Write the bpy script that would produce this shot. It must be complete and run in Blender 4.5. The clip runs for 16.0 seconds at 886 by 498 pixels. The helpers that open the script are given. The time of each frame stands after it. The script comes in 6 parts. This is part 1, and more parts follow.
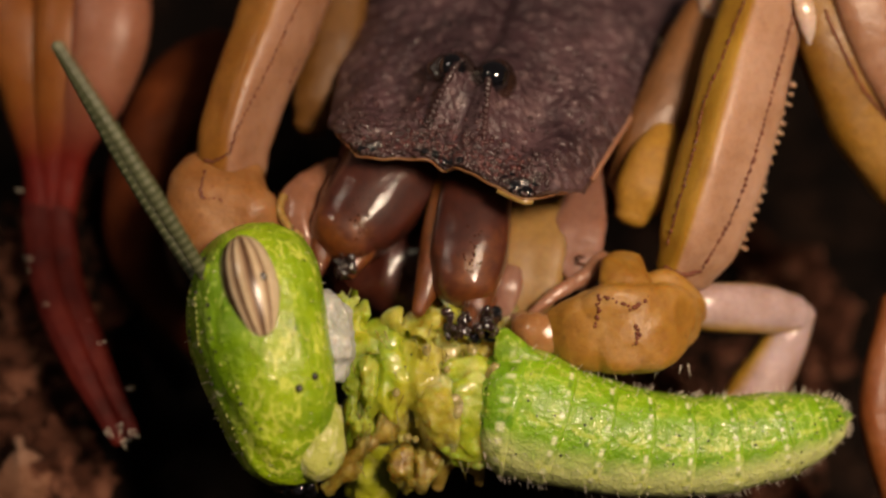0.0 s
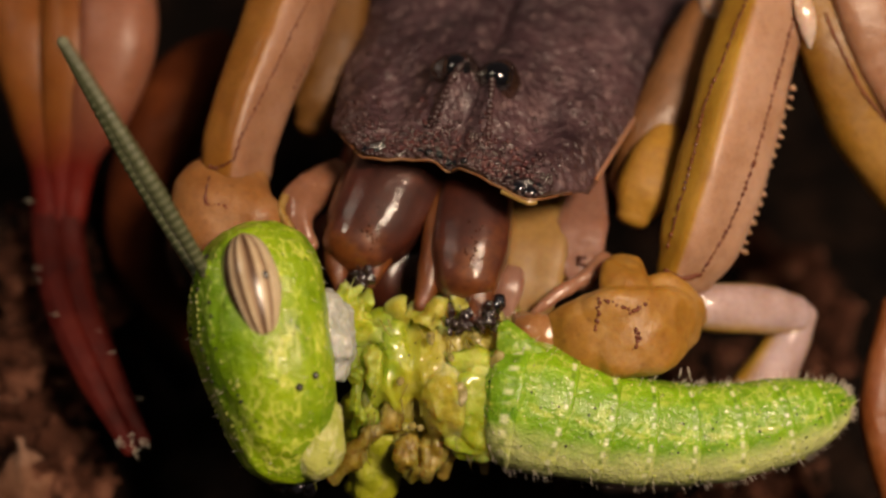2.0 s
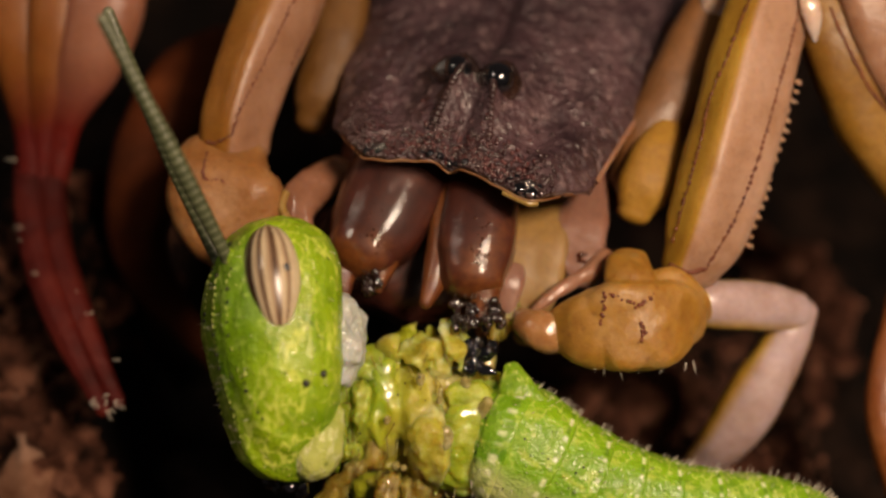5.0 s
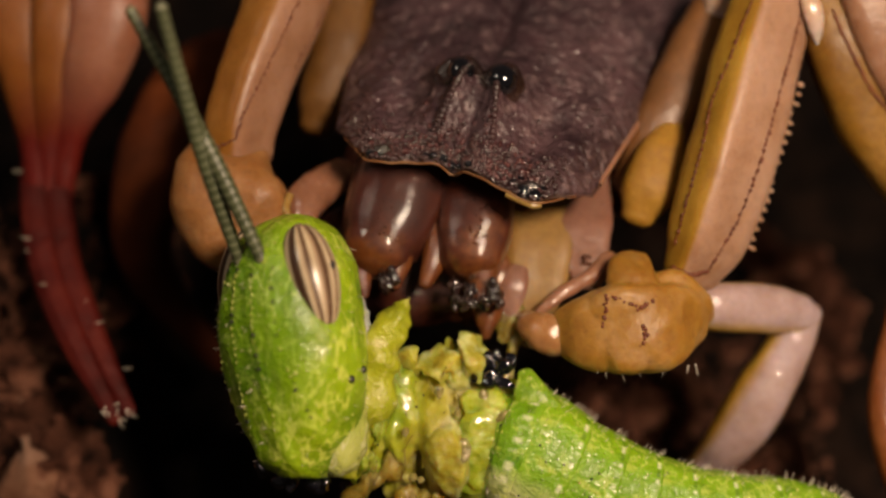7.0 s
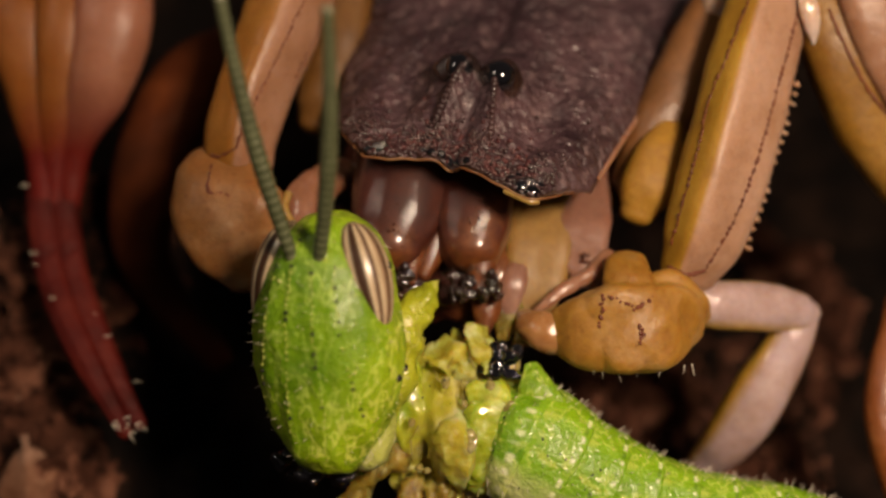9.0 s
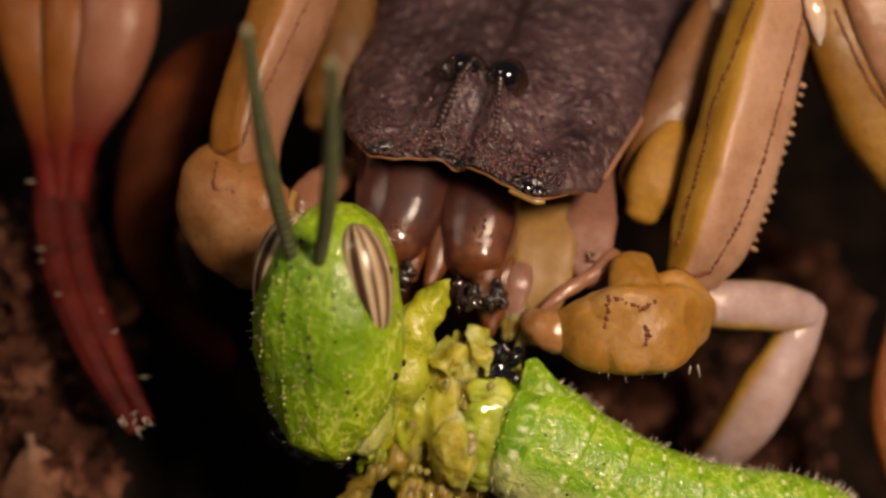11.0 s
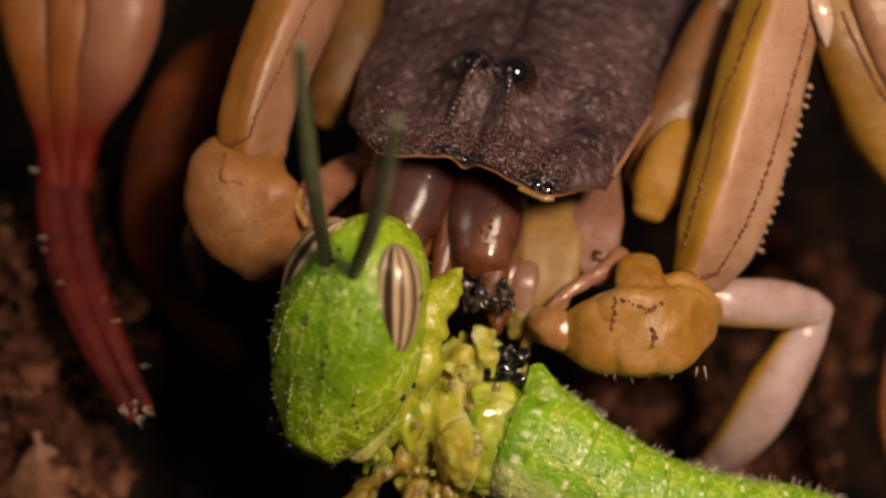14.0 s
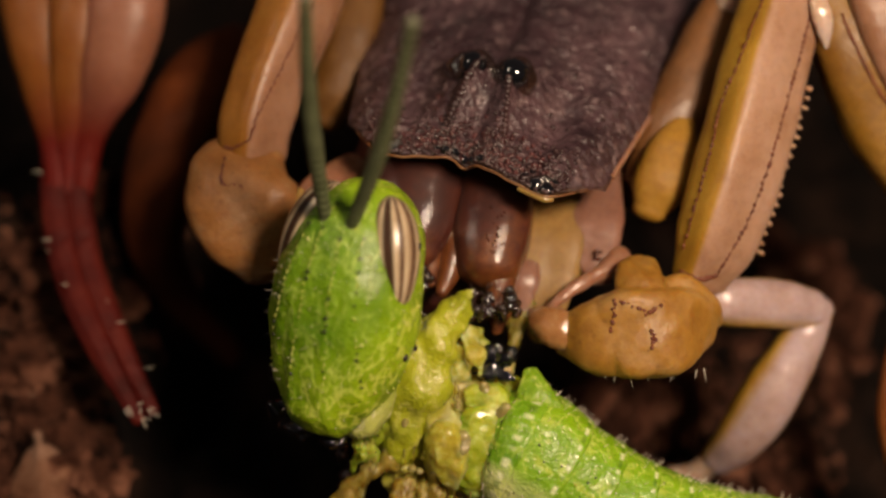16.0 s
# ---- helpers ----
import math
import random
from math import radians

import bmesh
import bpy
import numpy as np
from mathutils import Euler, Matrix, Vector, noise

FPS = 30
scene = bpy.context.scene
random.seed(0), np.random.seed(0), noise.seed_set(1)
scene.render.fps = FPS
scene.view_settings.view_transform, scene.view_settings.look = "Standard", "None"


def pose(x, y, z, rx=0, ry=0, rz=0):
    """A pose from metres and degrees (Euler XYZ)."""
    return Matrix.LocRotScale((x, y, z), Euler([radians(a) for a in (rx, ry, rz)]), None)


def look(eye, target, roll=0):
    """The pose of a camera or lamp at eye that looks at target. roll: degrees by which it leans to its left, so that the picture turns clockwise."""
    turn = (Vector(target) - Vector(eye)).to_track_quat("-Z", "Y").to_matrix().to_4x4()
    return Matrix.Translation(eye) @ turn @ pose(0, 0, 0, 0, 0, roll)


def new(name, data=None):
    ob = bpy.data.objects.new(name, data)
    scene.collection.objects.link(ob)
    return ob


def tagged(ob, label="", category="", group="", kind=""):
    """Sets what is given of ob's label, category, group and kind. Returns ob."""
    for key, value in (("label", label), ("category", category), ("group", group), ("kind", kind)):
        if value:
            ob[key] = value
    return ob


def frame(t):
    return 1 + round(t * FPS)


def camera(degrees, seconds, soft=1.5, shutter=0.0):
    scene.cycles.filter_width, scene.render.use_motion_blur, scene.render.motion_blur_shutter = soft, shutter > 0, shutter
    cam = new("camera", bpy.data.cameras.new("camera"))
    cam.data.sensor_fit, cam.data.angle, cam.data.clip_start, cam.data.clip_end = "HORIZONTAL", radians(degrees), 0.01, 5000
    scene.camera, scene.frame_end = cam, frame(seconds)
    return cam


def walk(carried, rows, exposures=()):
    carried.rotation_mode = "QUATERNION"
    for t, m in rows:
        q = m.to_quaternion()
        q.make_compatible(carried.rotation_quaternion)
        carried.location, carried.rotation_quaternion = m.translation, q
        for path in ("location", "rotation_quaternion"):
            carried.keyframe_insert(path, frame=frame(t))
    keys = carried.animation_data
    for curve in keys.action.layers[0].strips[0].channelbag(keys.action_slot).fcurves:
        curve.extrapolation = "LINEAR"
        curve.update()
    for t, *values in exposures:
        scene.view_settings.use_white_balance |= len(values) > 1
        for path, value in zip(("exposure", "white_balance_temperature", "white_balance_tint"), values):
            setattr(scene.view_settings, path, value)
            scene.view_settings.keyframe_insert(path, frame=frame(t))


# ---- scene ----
# ---- camera ----
# Plan units of 1.6 mm on a slope tilted 45 degrees: across, down, out of the slope.
U = 0.0016
FAR = 29.26                      # distance of the lens from the slope, in plan units
TILT = 45
BASE = pose(0, 0, 5.8 * U, TILT, 0, 0)      # the slope's middle above the soil


def at(a, d, w):
    """A point of the slope plan; its lines fan in towards the lens."""
    s = (1 - w / FAR) * U
    return Vector(((a - 7.84) * s, (4.41 - d) * s, w * U))


cam = camera(30.0, 16.0, soft=2.6, shutter=0.4)
cam.data.dof.use_dof = True
cam.data.dof.focus_distance = (FAR - 1.9) * U
cam.data.dof.aperture_fstop = 34
EYE = BASE @ Matrix.Translation((0, 0, FAR * U))


def aim(nod, turn):
    return EYE @ pose(0, 0, 0, nod, turn, 0)


SWAY = [(0, 0.000, 0.000), (0.5, 0.040, -0.010), (1, 0.040, -0.000), (1.5, -0.010, 0.000), (2, 0.020, 0.051), (2.5, -0.020, -0.010), (3, -0.020, -0.020), (3.5, -0.020, -0.010), (4, -0.070, 0.010), (4.2, -0.097, 0.051), (6.3, -0.098, 0.104), (6.5, -0.070, 0.160), (7, -0.010, 0.210), (7.5, -0.050, 0.151), (8, -0.100, 0.210), (8.5, -0.010, 0.200), (9, -0.070, 0.170), (9.2, -0.090, 0.260), (11.3, -0.095, 0.400), (11.5, -0.110, 0.520), (12, -0.160, 0.550), (12.5, -0.170, 0.580), (13, -0.160, 0.560), (13.5, -0.160, 0.620), (14, -0.160, 0.580), (14.5, -0.170, 0.590), (15, -0.130, 0.619), (15.5, -0.119, 0.640), (16, -0.179, 0.600)]
walk(cam, [(t, aim(nod, turn)) for t, nod, turn in SWAY])

# ---- light: one lamp held over the lens, a little to its side, plus an added fill lamp ----
world = bpy.data.worlds.new("world")
scene.world = world
world.use_nodes = True
wn = world.node_tree.nodes
wn["Background"].inputs[0].default_value = (1.0, 0.82, 0.72, 1)
wn["Background"].inputs[1].default_value = 0.036


def unseen_lamp(name, spot, aim_at, size, power, tint):
    data = bpy.data.lights.new(name, "AREA")
    data.shape, data.size, data.energy, data.color = "DISK", size, power, tint
    ob = new(name, data)
    ob.matrix_world = BASE @ look(spot, aim_at)
    return ob


unseen_lamp("unseen_lamp", (0.026, 0.016, 0.062), (0.0, -0.001, 0.0), 0.015, 0.0615, (1.0, 0.745, 0.535))
# weak fill lamp added at left to lift the shadows; no such source known
unseen_lamp("unseen_lamp", (-0.045, 0.040, 0.055), (0.0, 0.0, 0.0), 0.014, 0.008, (1.0, 0.84, 0.66))


# ---- materials ----
def nodes_of(name):
    m = bpy.data.materials.new(name)
    m.use_nodes = True
    t = m.node_tree
    return m, t, t.nodes, t.links, t.nodes["Principled BSDF"]


def ramp(n, l, source, stops):
    r = n.new("ShaderNodeValToRGB")
    while len(r.color_ramp.elements) < len(stops):
        r.color_ramp.elements.new(0.5)
    for e, (p, c) in zip(r.color_ramp.elements, stops):
        e.position, e.color = p, (*c, 1)
    l.new(source, r.inputs[0])
    return r.outputs[0]


def noise_tex(n, l, coord, scale, detail=4, rough=0.55):
    x = n.new("ShaderNodeTexNoise")
    x.inputs["Scale"].default_value, x.inputs["Detail"].default_value, x.inputs["Roughness"].default_value = scale, detail, rough
    l.new(coord, x.inputs["Vector"])
    return x.outputs["Fac"]


def blend(n, l, kind, fac, a, b):
    m = n.new("ShaderNodeMix")
    m.data_type, m.blend_type = "RGBA", kind
    if isinstance(fac, (int, float)):
        m.inputs[0].default_value = fac
    else:
        l.new(fac, m.inputs[0])
    for s, v in ((m.inputs[6], a), (m.inputs[7], b)):
        if isinstance(v, tuple):
            s.default_value = (*v, 1)
        else:
            l.new(v, s)
    return m.outputs[2]


def bump(n, l, p, height, dist, strength=1.0, below=None):
    b = n.new("ShaderNodeBump")
    b.inputs["Distance"].default_value, b.inputs["Strength"].default_value = dist, strength
    l.new(height, b.inputs["Height"])
    if below:
        l.new(below, b.inputs["Normal"])
    l.new(b.outputs[0], p.inputs["Normal"])
    l.new(b.outputs[0], p.inputs["Coat Normal"])
    return b.outputs[0]


def flesh(p, weight, radius, coat=0.0, coat_rough=0.1):
    p.inputs["Subsurface Weight"].default_value = weight
    p.inputs["Subsurface Radius"].default_value = (1.0, 0.55, 0.25)
    p.inputs["Subsurface Scale"].default_value = radius
    p.inputs["Coat Weight"].default_value = coat
    p.inputs["Coat Roughness"].default_value = coat_rough


def shell_mat(name, dark, mid, light, rough=0.4, big=420, fine=5200, relief=0.00002, sss=0.25, coat=0.2, coat_rough=0.15, pores=0.0):
    """Scorpion cuticle: cloudy colour, fine grain, shallow pits."""
    m, t, n, l, p = nodes_of(name)
    co = n.new("ShaderNodeTexCoord").outputs["Object"]
    c = ramp(n, l, noise_tex(n, l, co, big, 5), [(0.3, dark), (0.52, mid), (0.72, light)])
    grain = noise_tex(n, l, co, fine, 3, 0.7)
    c = blend(n, l, "MULTIPLY", 0.45, c, ramp(n, l, grain, [(0.3, (0.55, 0.5, 0.48)), (0.6, (1, 1, 1))]))
    if pores:
        v = n.new("ShaderNodeTexVoronoi")
        v.inputs["Scale"].default_value = 2300
        l.new(co, v.inputs["Vector"])
        spots = ramp(n, l, v.outputs["Distance"], [(0.10, (0.35, 0.2, 0.12)), (0.22, (1, 1, 1))])
        c = blend(n, l, "MULTIPLY", pores, c, spots)
    l.new(c, p.inputs["Base Color"])
    p.inputs["Roughness"].default_value = rough
    l.new(ramp(n, l, noise_tex(n, l, co, big * 2.3, 3), [(0.3, (rough * 0.7,) * 3), (0.7, (min(1, rough * 1.3),) * 3)]), p.inputs["Roughness"])
    flesh(p, sss, 0.0005, coat, coat_rough)
    low = bump(n, l, p, noise_tex(n, l, co, big * 3, 4), relief * 4, 0.6)
    bump(n, l, p, grain, relief, 0.8, low)
    return m


def shield_mat():
    """Purple-brown shield: dark cloudy ground, pale mottling with white glints painted in, close shallow pits and a
    broken wet gloss.
    """
    m, t, n, l, p = nodes_of("purple_brown_shell")
    co = n.new("ShaderNodeTexCoord").outputs["Object"]
    c = ramp(n, l, noise_tex(n, l, co, 480, 6, 0.6), [(0.32, (0.019, 0.009, 0.012)), (0.5, (0.044, 0.022, 0.027)), (0.66, (0.085, 0.046, 0.053))])
    glint_mottle = ramp(n, l, noise_tex(n, l, co, 2600, 5, 0.7), [(0.55, (0, 0, 0)), (0.68, (0.65,) * 3)])
    c = blend(n, l, "MIX", glint_mottle, c, (0.25, 0.17, 0.17))
    pit = n.new("ShaderNodeTexVoronoi")
    pit.inputs["Scale"].default_value = 4200
    l.new(co, pit.inputs["Vector"])
    c = blend(n, l, "MULTIPLY", 0.5, c, ramp(n, l, pit.outputs["Distance"], [(0.1, (0.4, 0.36, 0.36)), (0.4, (1.15, 1.15, 1.15))]))
    l.new(c, p.inputs["Base Color"])
    l.new(ramp(n, l, noise_tex(n, l, co, 1500, 4), [(0.35, (0.30,) * 3), (0.65, (0.62,) * 3)]), p.inputs["Roughness"])
    flesh(p, 0.0, 0.0005, 0.6, 0.14)
    low = bump(n, l, p, noise_tex(n, l, co, 1100, 5, 0.65), 0.00022, 0.8)
    mid = bump(n, l, p, pit.outputs["Distance"], 0.00009, 0.8, low)
    bump(n, l, p, noise_tex(n, l, co, 8000, 3), 0.00004, 1.0, mid)
    return m


CARAPACE = shield_mat()
RED_GRAIN = shell_mat("dark_red_shell_grain", (0.030, 0.006, 0.007), (0.06, 0.012, 0.012), (0.10, 0.024, 0.022), 0.35, 900, 5200, 0.000005, 0.0, 1.0, 0.03)
SHELL_GRAIN = shell_mat("glossy_shell_grain", (0.018, 0.007, 0.008), (0.032, 0.012, 0.013), (0.06, 0.024, 0.024), 0.35, 900, 5200, 0.000005, 0.0, 1.0, 0.03)
AMBER = shell_mat("amber_shell", (0.17, 0.072, 0.006), (0.24, 0.115, 0.008), (0.30, 0.155, 0.02), 0.6, 330, 5200, 0.00002, 0.3, 0.08, 0.25)
TAWNY_PINK = shell_mat("tawny_pink_shell", (0.22, 0.085, 0.015), (0.30, 0.135, 0.040), (0.38, 0.22, 0.11), 0.55, 620, 4600, 0.00002, 0.5, 0.14, 0.28, 0.3)
TAWNY = shell_mat("tawny_shell", (0.25, 0.105, 0.008), (0.35, 0.175, 0.022), (0.42, 0.25, 0.10), 0.58, 620, 4600, 0.00002, 0.5, 0.14, 0.3, 0.3)
PALE = shell_mat("pale_leg_shell", (0.50, 0.33, 0.18), (0.60, 0.45, 0.37), (0.68, 0.55, 0.52), 0.26, 260, 5000, 0.00001, 0.5, 0.9, 0.16)
PINK = shell_mat("pink_fold_skin", (0.26, 0.12, 0.065), (0.33, 0.17, 0.11), (0.42, 0.25, 0.19), 0.4, 420, 5000, 0.00001, 0.5, 0.5, 0.14)
CREAM = shell_mat("cream_membrane", (0.24, 0.14, 0.03), (0.33, 0.21, 0.06), (0.42, 0.29, 0.12), 0.3, 300, 5000, 0.00001, 0.35, 0.4, 0.12)
def jaw_mat(name, c0, c1, c2, c3):
    """Jaw: red-brown above, honey-coloured towards the fingers, with fine lengthwise furrows under a wet gloss."""
    m, t, n, l, p = nodes_of(name)
    tc = n.new("ShaderNodeTexCoord")
    co = tc.outputs["Object"]
    sep = n.new("ShaderNodeSeparateXYZ")
    l.new(tc.outputs["UV"], sep.inputs[0])
    wob = n.new("ShaderNodeMath")
    wob.operation = "MULTIPLY_ADD"
    l.new(noise_tex(n, l, co, 650, 4), wob.inputs[0])
    wob.inputs[1].default_value = 0.9
    half = n.new("ShaderNodeMath")
    half.operation = "MULTIPLY"
    half.inputs[1].default_value = 0.45
    l.new(sep.outputs["X"], half.inputs[0])
    l.new(half.outputs[0], wob.inputs[2])
    c = ramp(n, l, wob.outputs[0], [(0.45, c0), (0.66, c1), (0.82, c2), (1.0, c3)])
    grain = noise_tex(n, l, co, 3000, 4, 0.65)
    c = blend(n, l, "MULTIPLY", 0.6, c, ramp(n, l, grain, [(0.3, (0.5, 0.42, 0.4)), (0.6, (1.1, 1.1, 1.1))]))
    l.new(c, p.inputs["Base Color"])
    p.inputs["Roughness"].default_value = 0.55
    p.inputs["Specular IOR Level"].default_value = 0.3
    flesh(p, 0.35, 0.0008, 0.9, 0.06)
    mp = n.new("ShaderNodeMapping")
    mp.inputs["Scale"].default_value = (110.0, 5.0, 1.0)
    l.new(tc.outputs["UV"], mp.inputs["Vector"])
    furrow = n.new("ShaderNodeTexNoise")
    furrow.inputs["Scale"].default_value, furrow.inputs["Detail"].default_value = 1.6, 3
    l.new(mp.outputs[0], furrow.inputs["Vector"])
    low = bump(n, l, p, furrow.outputs["Fac"], 0.000010, 0.8)
    bump(n, l, p, noise_tex(n, l, co, 5200, 3), 0.000012, 0.6, low)
    return m


JAW_SKIN = jaw_mat("honey_and_red_brown_jaw", (0.075, 0.016, 0.006), (0.040, 0.009, 0.006), (0.062, 0.013, 0.006), (0.15, 0.045, 0.008))
JAW_FINGER = jaw_mat("amber_jaw_finger", (0.20, 0.065, 0.010), (0.12, 0.034, 0.007), (0.15, 0.045, 0.008), (0.05, 0.010, 0.005))
JAW = shell_mat("red_brown_jaw", (0.030, 0.007, 0.003), (0.075, 0.019, 0.007), (0.19, 0.06, 0.014), 0.24, 700, 4600, 0.000008, 0.3, 0.8, 0.07)
TOOTH = shell_mat("black_brown_tooth", (0.008, 0.004, 0.004), (0.02, 0.008, 0.006), (0.05, 0.02, 0.012), 0.22, 900, 5200, 0.00003, 0.0, 1.0, 0.05)
RIM = shell_mat("tan_rim", (0.10, 0.035, 0.012), (0.17, 0.07, 0.026), (0.28, 0.15, 0.07), 0.35, 700, 5200, 0.00001, 0.3, 0.3, 0.15)
RED = shell_mat("red_finger_shell", (0.035, 0.003, 0.002), (0.072, 0.006, 0.004), (0.115, 0.014, 0.007), 0.6, 700, 5200, 0.00003, 0.0, 0.0)
RED.node_tree.nodes["Principled BSDF"].inputs["Specular IOR Level"].default_value = 0.2
# legs at the back: their shade is put into this dark matte colour
SHADED_RUST = shell_mat("shaded_rust_leg_shell", (0.040, 0.010, 0.003), (0.07, 0.016, 0.004), (0.11, 0.028, 0.007), 0.8, 500, 5200, 0.00002, 0.0, 0.0)
SHADED_RUST.node_tree.nodes["Principled BSDF"].inputs["Specular IOR Level"].default_value = 0.1
FINGER_ORANGE = shell_mat("orange_red_shell", (0.17, 0.045, 0.010), (0.24, 0.075, 0.016), (0.30, 0.11, 0.03), 0.5, 420, 5200, 0.00002, 0.3, 0.1)
RIDGE = shell_mat("dark_ridge_grain", (0.085, 0.016, 0.006), (0.15, 0.036, 0.012), (0.24, 0.075, 0.024), 0.5, 900, 5200, 0.00001, 0.0, 0.2)
BLACK_EYE = shell_mat("black_eye", (0.003, 0.003, 0.004), (0.004, 0.004, 0.006), (0.008, 0.008, 0.012), 0.06, 900, 5200, 0.000001, 0.0, 1.0, 0.03)
def two_tone(name, flank, face, tip=None, inner=False, rims=False):
    """Limb skin: amber on the flank, tan on the broad face, by the around-coordinate; a tip colour by the along-coordinate."""
    m, t, n, l, p = nodes_of(name)
    tc = n.new("ShaderNodeTexCoord")
    co = tc.outputs["Object"]
    sep = n.new("ShaderNodeSeparateXYZ")
    l.new(tc.outputs["UV"], sep.inputs[0])
    cloud = ramp(n, l, noise_tex(n, l, co, 620, 6, 0.6), [(0.3, (0.70, 0.60, 0.48)), (0.5, (0.98, 0.96, 0.92)), (0.70, (1.14, 1.2, 1.3))])
    side = ramp(n, l, sep.outputs["Y"], [(0.09, (1, 1, 1)), (0.17, (0, 0, 0)), (0.83, (0, 0, 0)), (0.91, (1, 1, 1))] if inner else [(0.375, (0, 0, 0)), (0.395, (1, 1, 1)), (0.66, (1, 1, 1)), (0.7, (0, 0, 0))])
    if rims:
        side = ramp(n, l, sep.outputs["Y"], [(0.09, (1, 1, 1)), (0.17, (0, 0, 0)), (0.40, (0, 0, 0)), (0.46, (0.8,) * 3), (0.55, (0.8,) * 3), (0.62, (0, 0, 0)), (0.83, (0, 0, 0)), (0.91, (1, 1, 1))])
    c = blend(n, l, "MIX", side, face, flank)
    if tip:
        wob = n.new("ShaderNodeMath")
        wob.operation = "MULTIPLY_ADD"
        l.new(noise_tex(n, l, co, 700, 3), wob.inputs[0])
        wob.inputs[1].default_value = 0.2
        l.new(sep.outputs["X"], wob.inputs[2])
        c = blend(n, l, "MIX", ramp(n, l, wob.outputs[0], [(0.56, (0, 0, 0)), (0.84, (1, 1, 1))]), c, tip)
    c = blend(n, l, "MULTIPLY", 0.8, c, cloud)
    grain = noise_tex(n, l, co, 4200, 4, 0.7)
    c = blend(n, l, "MULTIPLY", 0.3, c, ramp(n, l, grain, [(0.3, (0.5, 0.4, 0.35)), (0.55, (1, 1, 1))]))
    l.new(c, p.inputs["Base Color"])
    l.new(ramp(n, l, noise_tex(n, l, co, 900, 3), [(0.3, (0.34,) * 3), (0.7, (0.58,) * 3)]), p.inputs["Roughness"])
    flesh(p, 0.4, 0.0007, 0.06, 0.3)
    p.inputs["Specular IOR Level"].default_value = 0.35
    low = bump(n, l, p, noise_tex(n, l, co, 1100, 4), 0.00005, 0.6)
    bump(n, l, p, grain, 0.00002, 0.8, low)
    return m


FEMUR_SKIN = two_tone("amber_and_tan_limb_skin", (0.24, 0.10, 0.014), (0.31, 0.165, 0.10))
HAND_SKIN = two_tone("orange_hand_skin", (0.13, 0.018, 0.005), (0.21, 0.070, 0.012), (0.13, 0.009, 0.006))
PALM_SKIN = two_tone("pink_hand_skin", (0.14, 0.022, 0.008), (0.27, 0.115, 0.07), (0.14, 0.012, 0.008), True)
FEMUR_PINK = two_tone("amber_and_pink_limb_skin", (0.36, 0.20, 0.022), (0.40, 0.24, 0.16))
HONEY = shell_mat("honey_brown_shell", (0.25, 0.115, 0.008), (0.34, 0.175, 0.014), (0.40, 0.225, 0.03), 0.7, 330, 5200, 0.00002, 0.3, 0.0)
COXA_VIOLET = shell_mat("violet_pink_limb_base", (0.22, 0.10, 0.065), (0.28, 0.145, 0.105), (0.36, 0.22, 0.17), 0.4, 420, 5000, 0.00001, 0.5, 0.3, 0.2)
PALE_LEG = two_tone("pale_pink_leg_skin", (0.48, 0.28, 0.03), (0.44, 0.325, 0.33), None, False, True)
PALE_LEG.node_tree.nodes["Principled BSDF"].inputs["Coat Weight"].default_value = 0.9
PALE_LEG.node_tree.nodes["Principled BSDF"].inputs["Coat Roughness"].default_value = 0.07
# tan and amber legs beside the shield, darkened here with the shield's shade
TAN_SHADE = shell_mat("shaded_tan_leg_shell", (0.12, 0.05, 0.012), (0.18, 0.075, 0.020), (0.24, 0.11, 0.035), 0.55, 330, 5200, 0.00002, 0.3, 0.05)
SHADED_OLIVE = shell_mat("shaded_olive_shell", (0.09, 0.036, 0.004), (0.14, 0.060, 0.008), (0.18, 0.085, 0.018), 0.6, 330, 5200, 0.00002, 0.2, 0.0)
LIMB_BASE = shell_mat("yellow_pink_limb_base", (0.25, 0.13, 0.025), (0.29, 0.165, 0.040), (0.34, 0.20, 0.075), 0.6, 420, 4600, 0.00001, 0.6, 0.05, 0.3)
AMBER_LOBE = shell_mat("amber_pink_lobe", (0.26, 0.11, 0.035), (0.36, 0.18, 0.07), (0.46, 0.28, 0.17), 0.26, 700, 4600, 0.00002, 0.4, 0.6, 0.1)
WET_LOBE = shell_mat("wet_brown_pink_lobe", (0.20, 0.085, 0.045), (0.27, 0.13, 0.08), (0.36, 0.21, 0.14), 0.22, 500, 5000, 0.00001, 0.4, 1.0, 0.07)
HAIR = shell_mat("pale_hair", (0.5, 0.45, 0.36), (0.62, 0.56, 0.46), (0.72, 0.68, 0.6), 0.35, 900, 5200, 0.000002, 0.0, 0.0)
DARK_HAIR = shell_mat("dark_hair", (0.02, 0.012, 0.008), (0.04, 0.02, 0.012), (0.06, 0.03, 0.02), 0.4, 900, 5200, 0.000002, 0.0, 0.0)


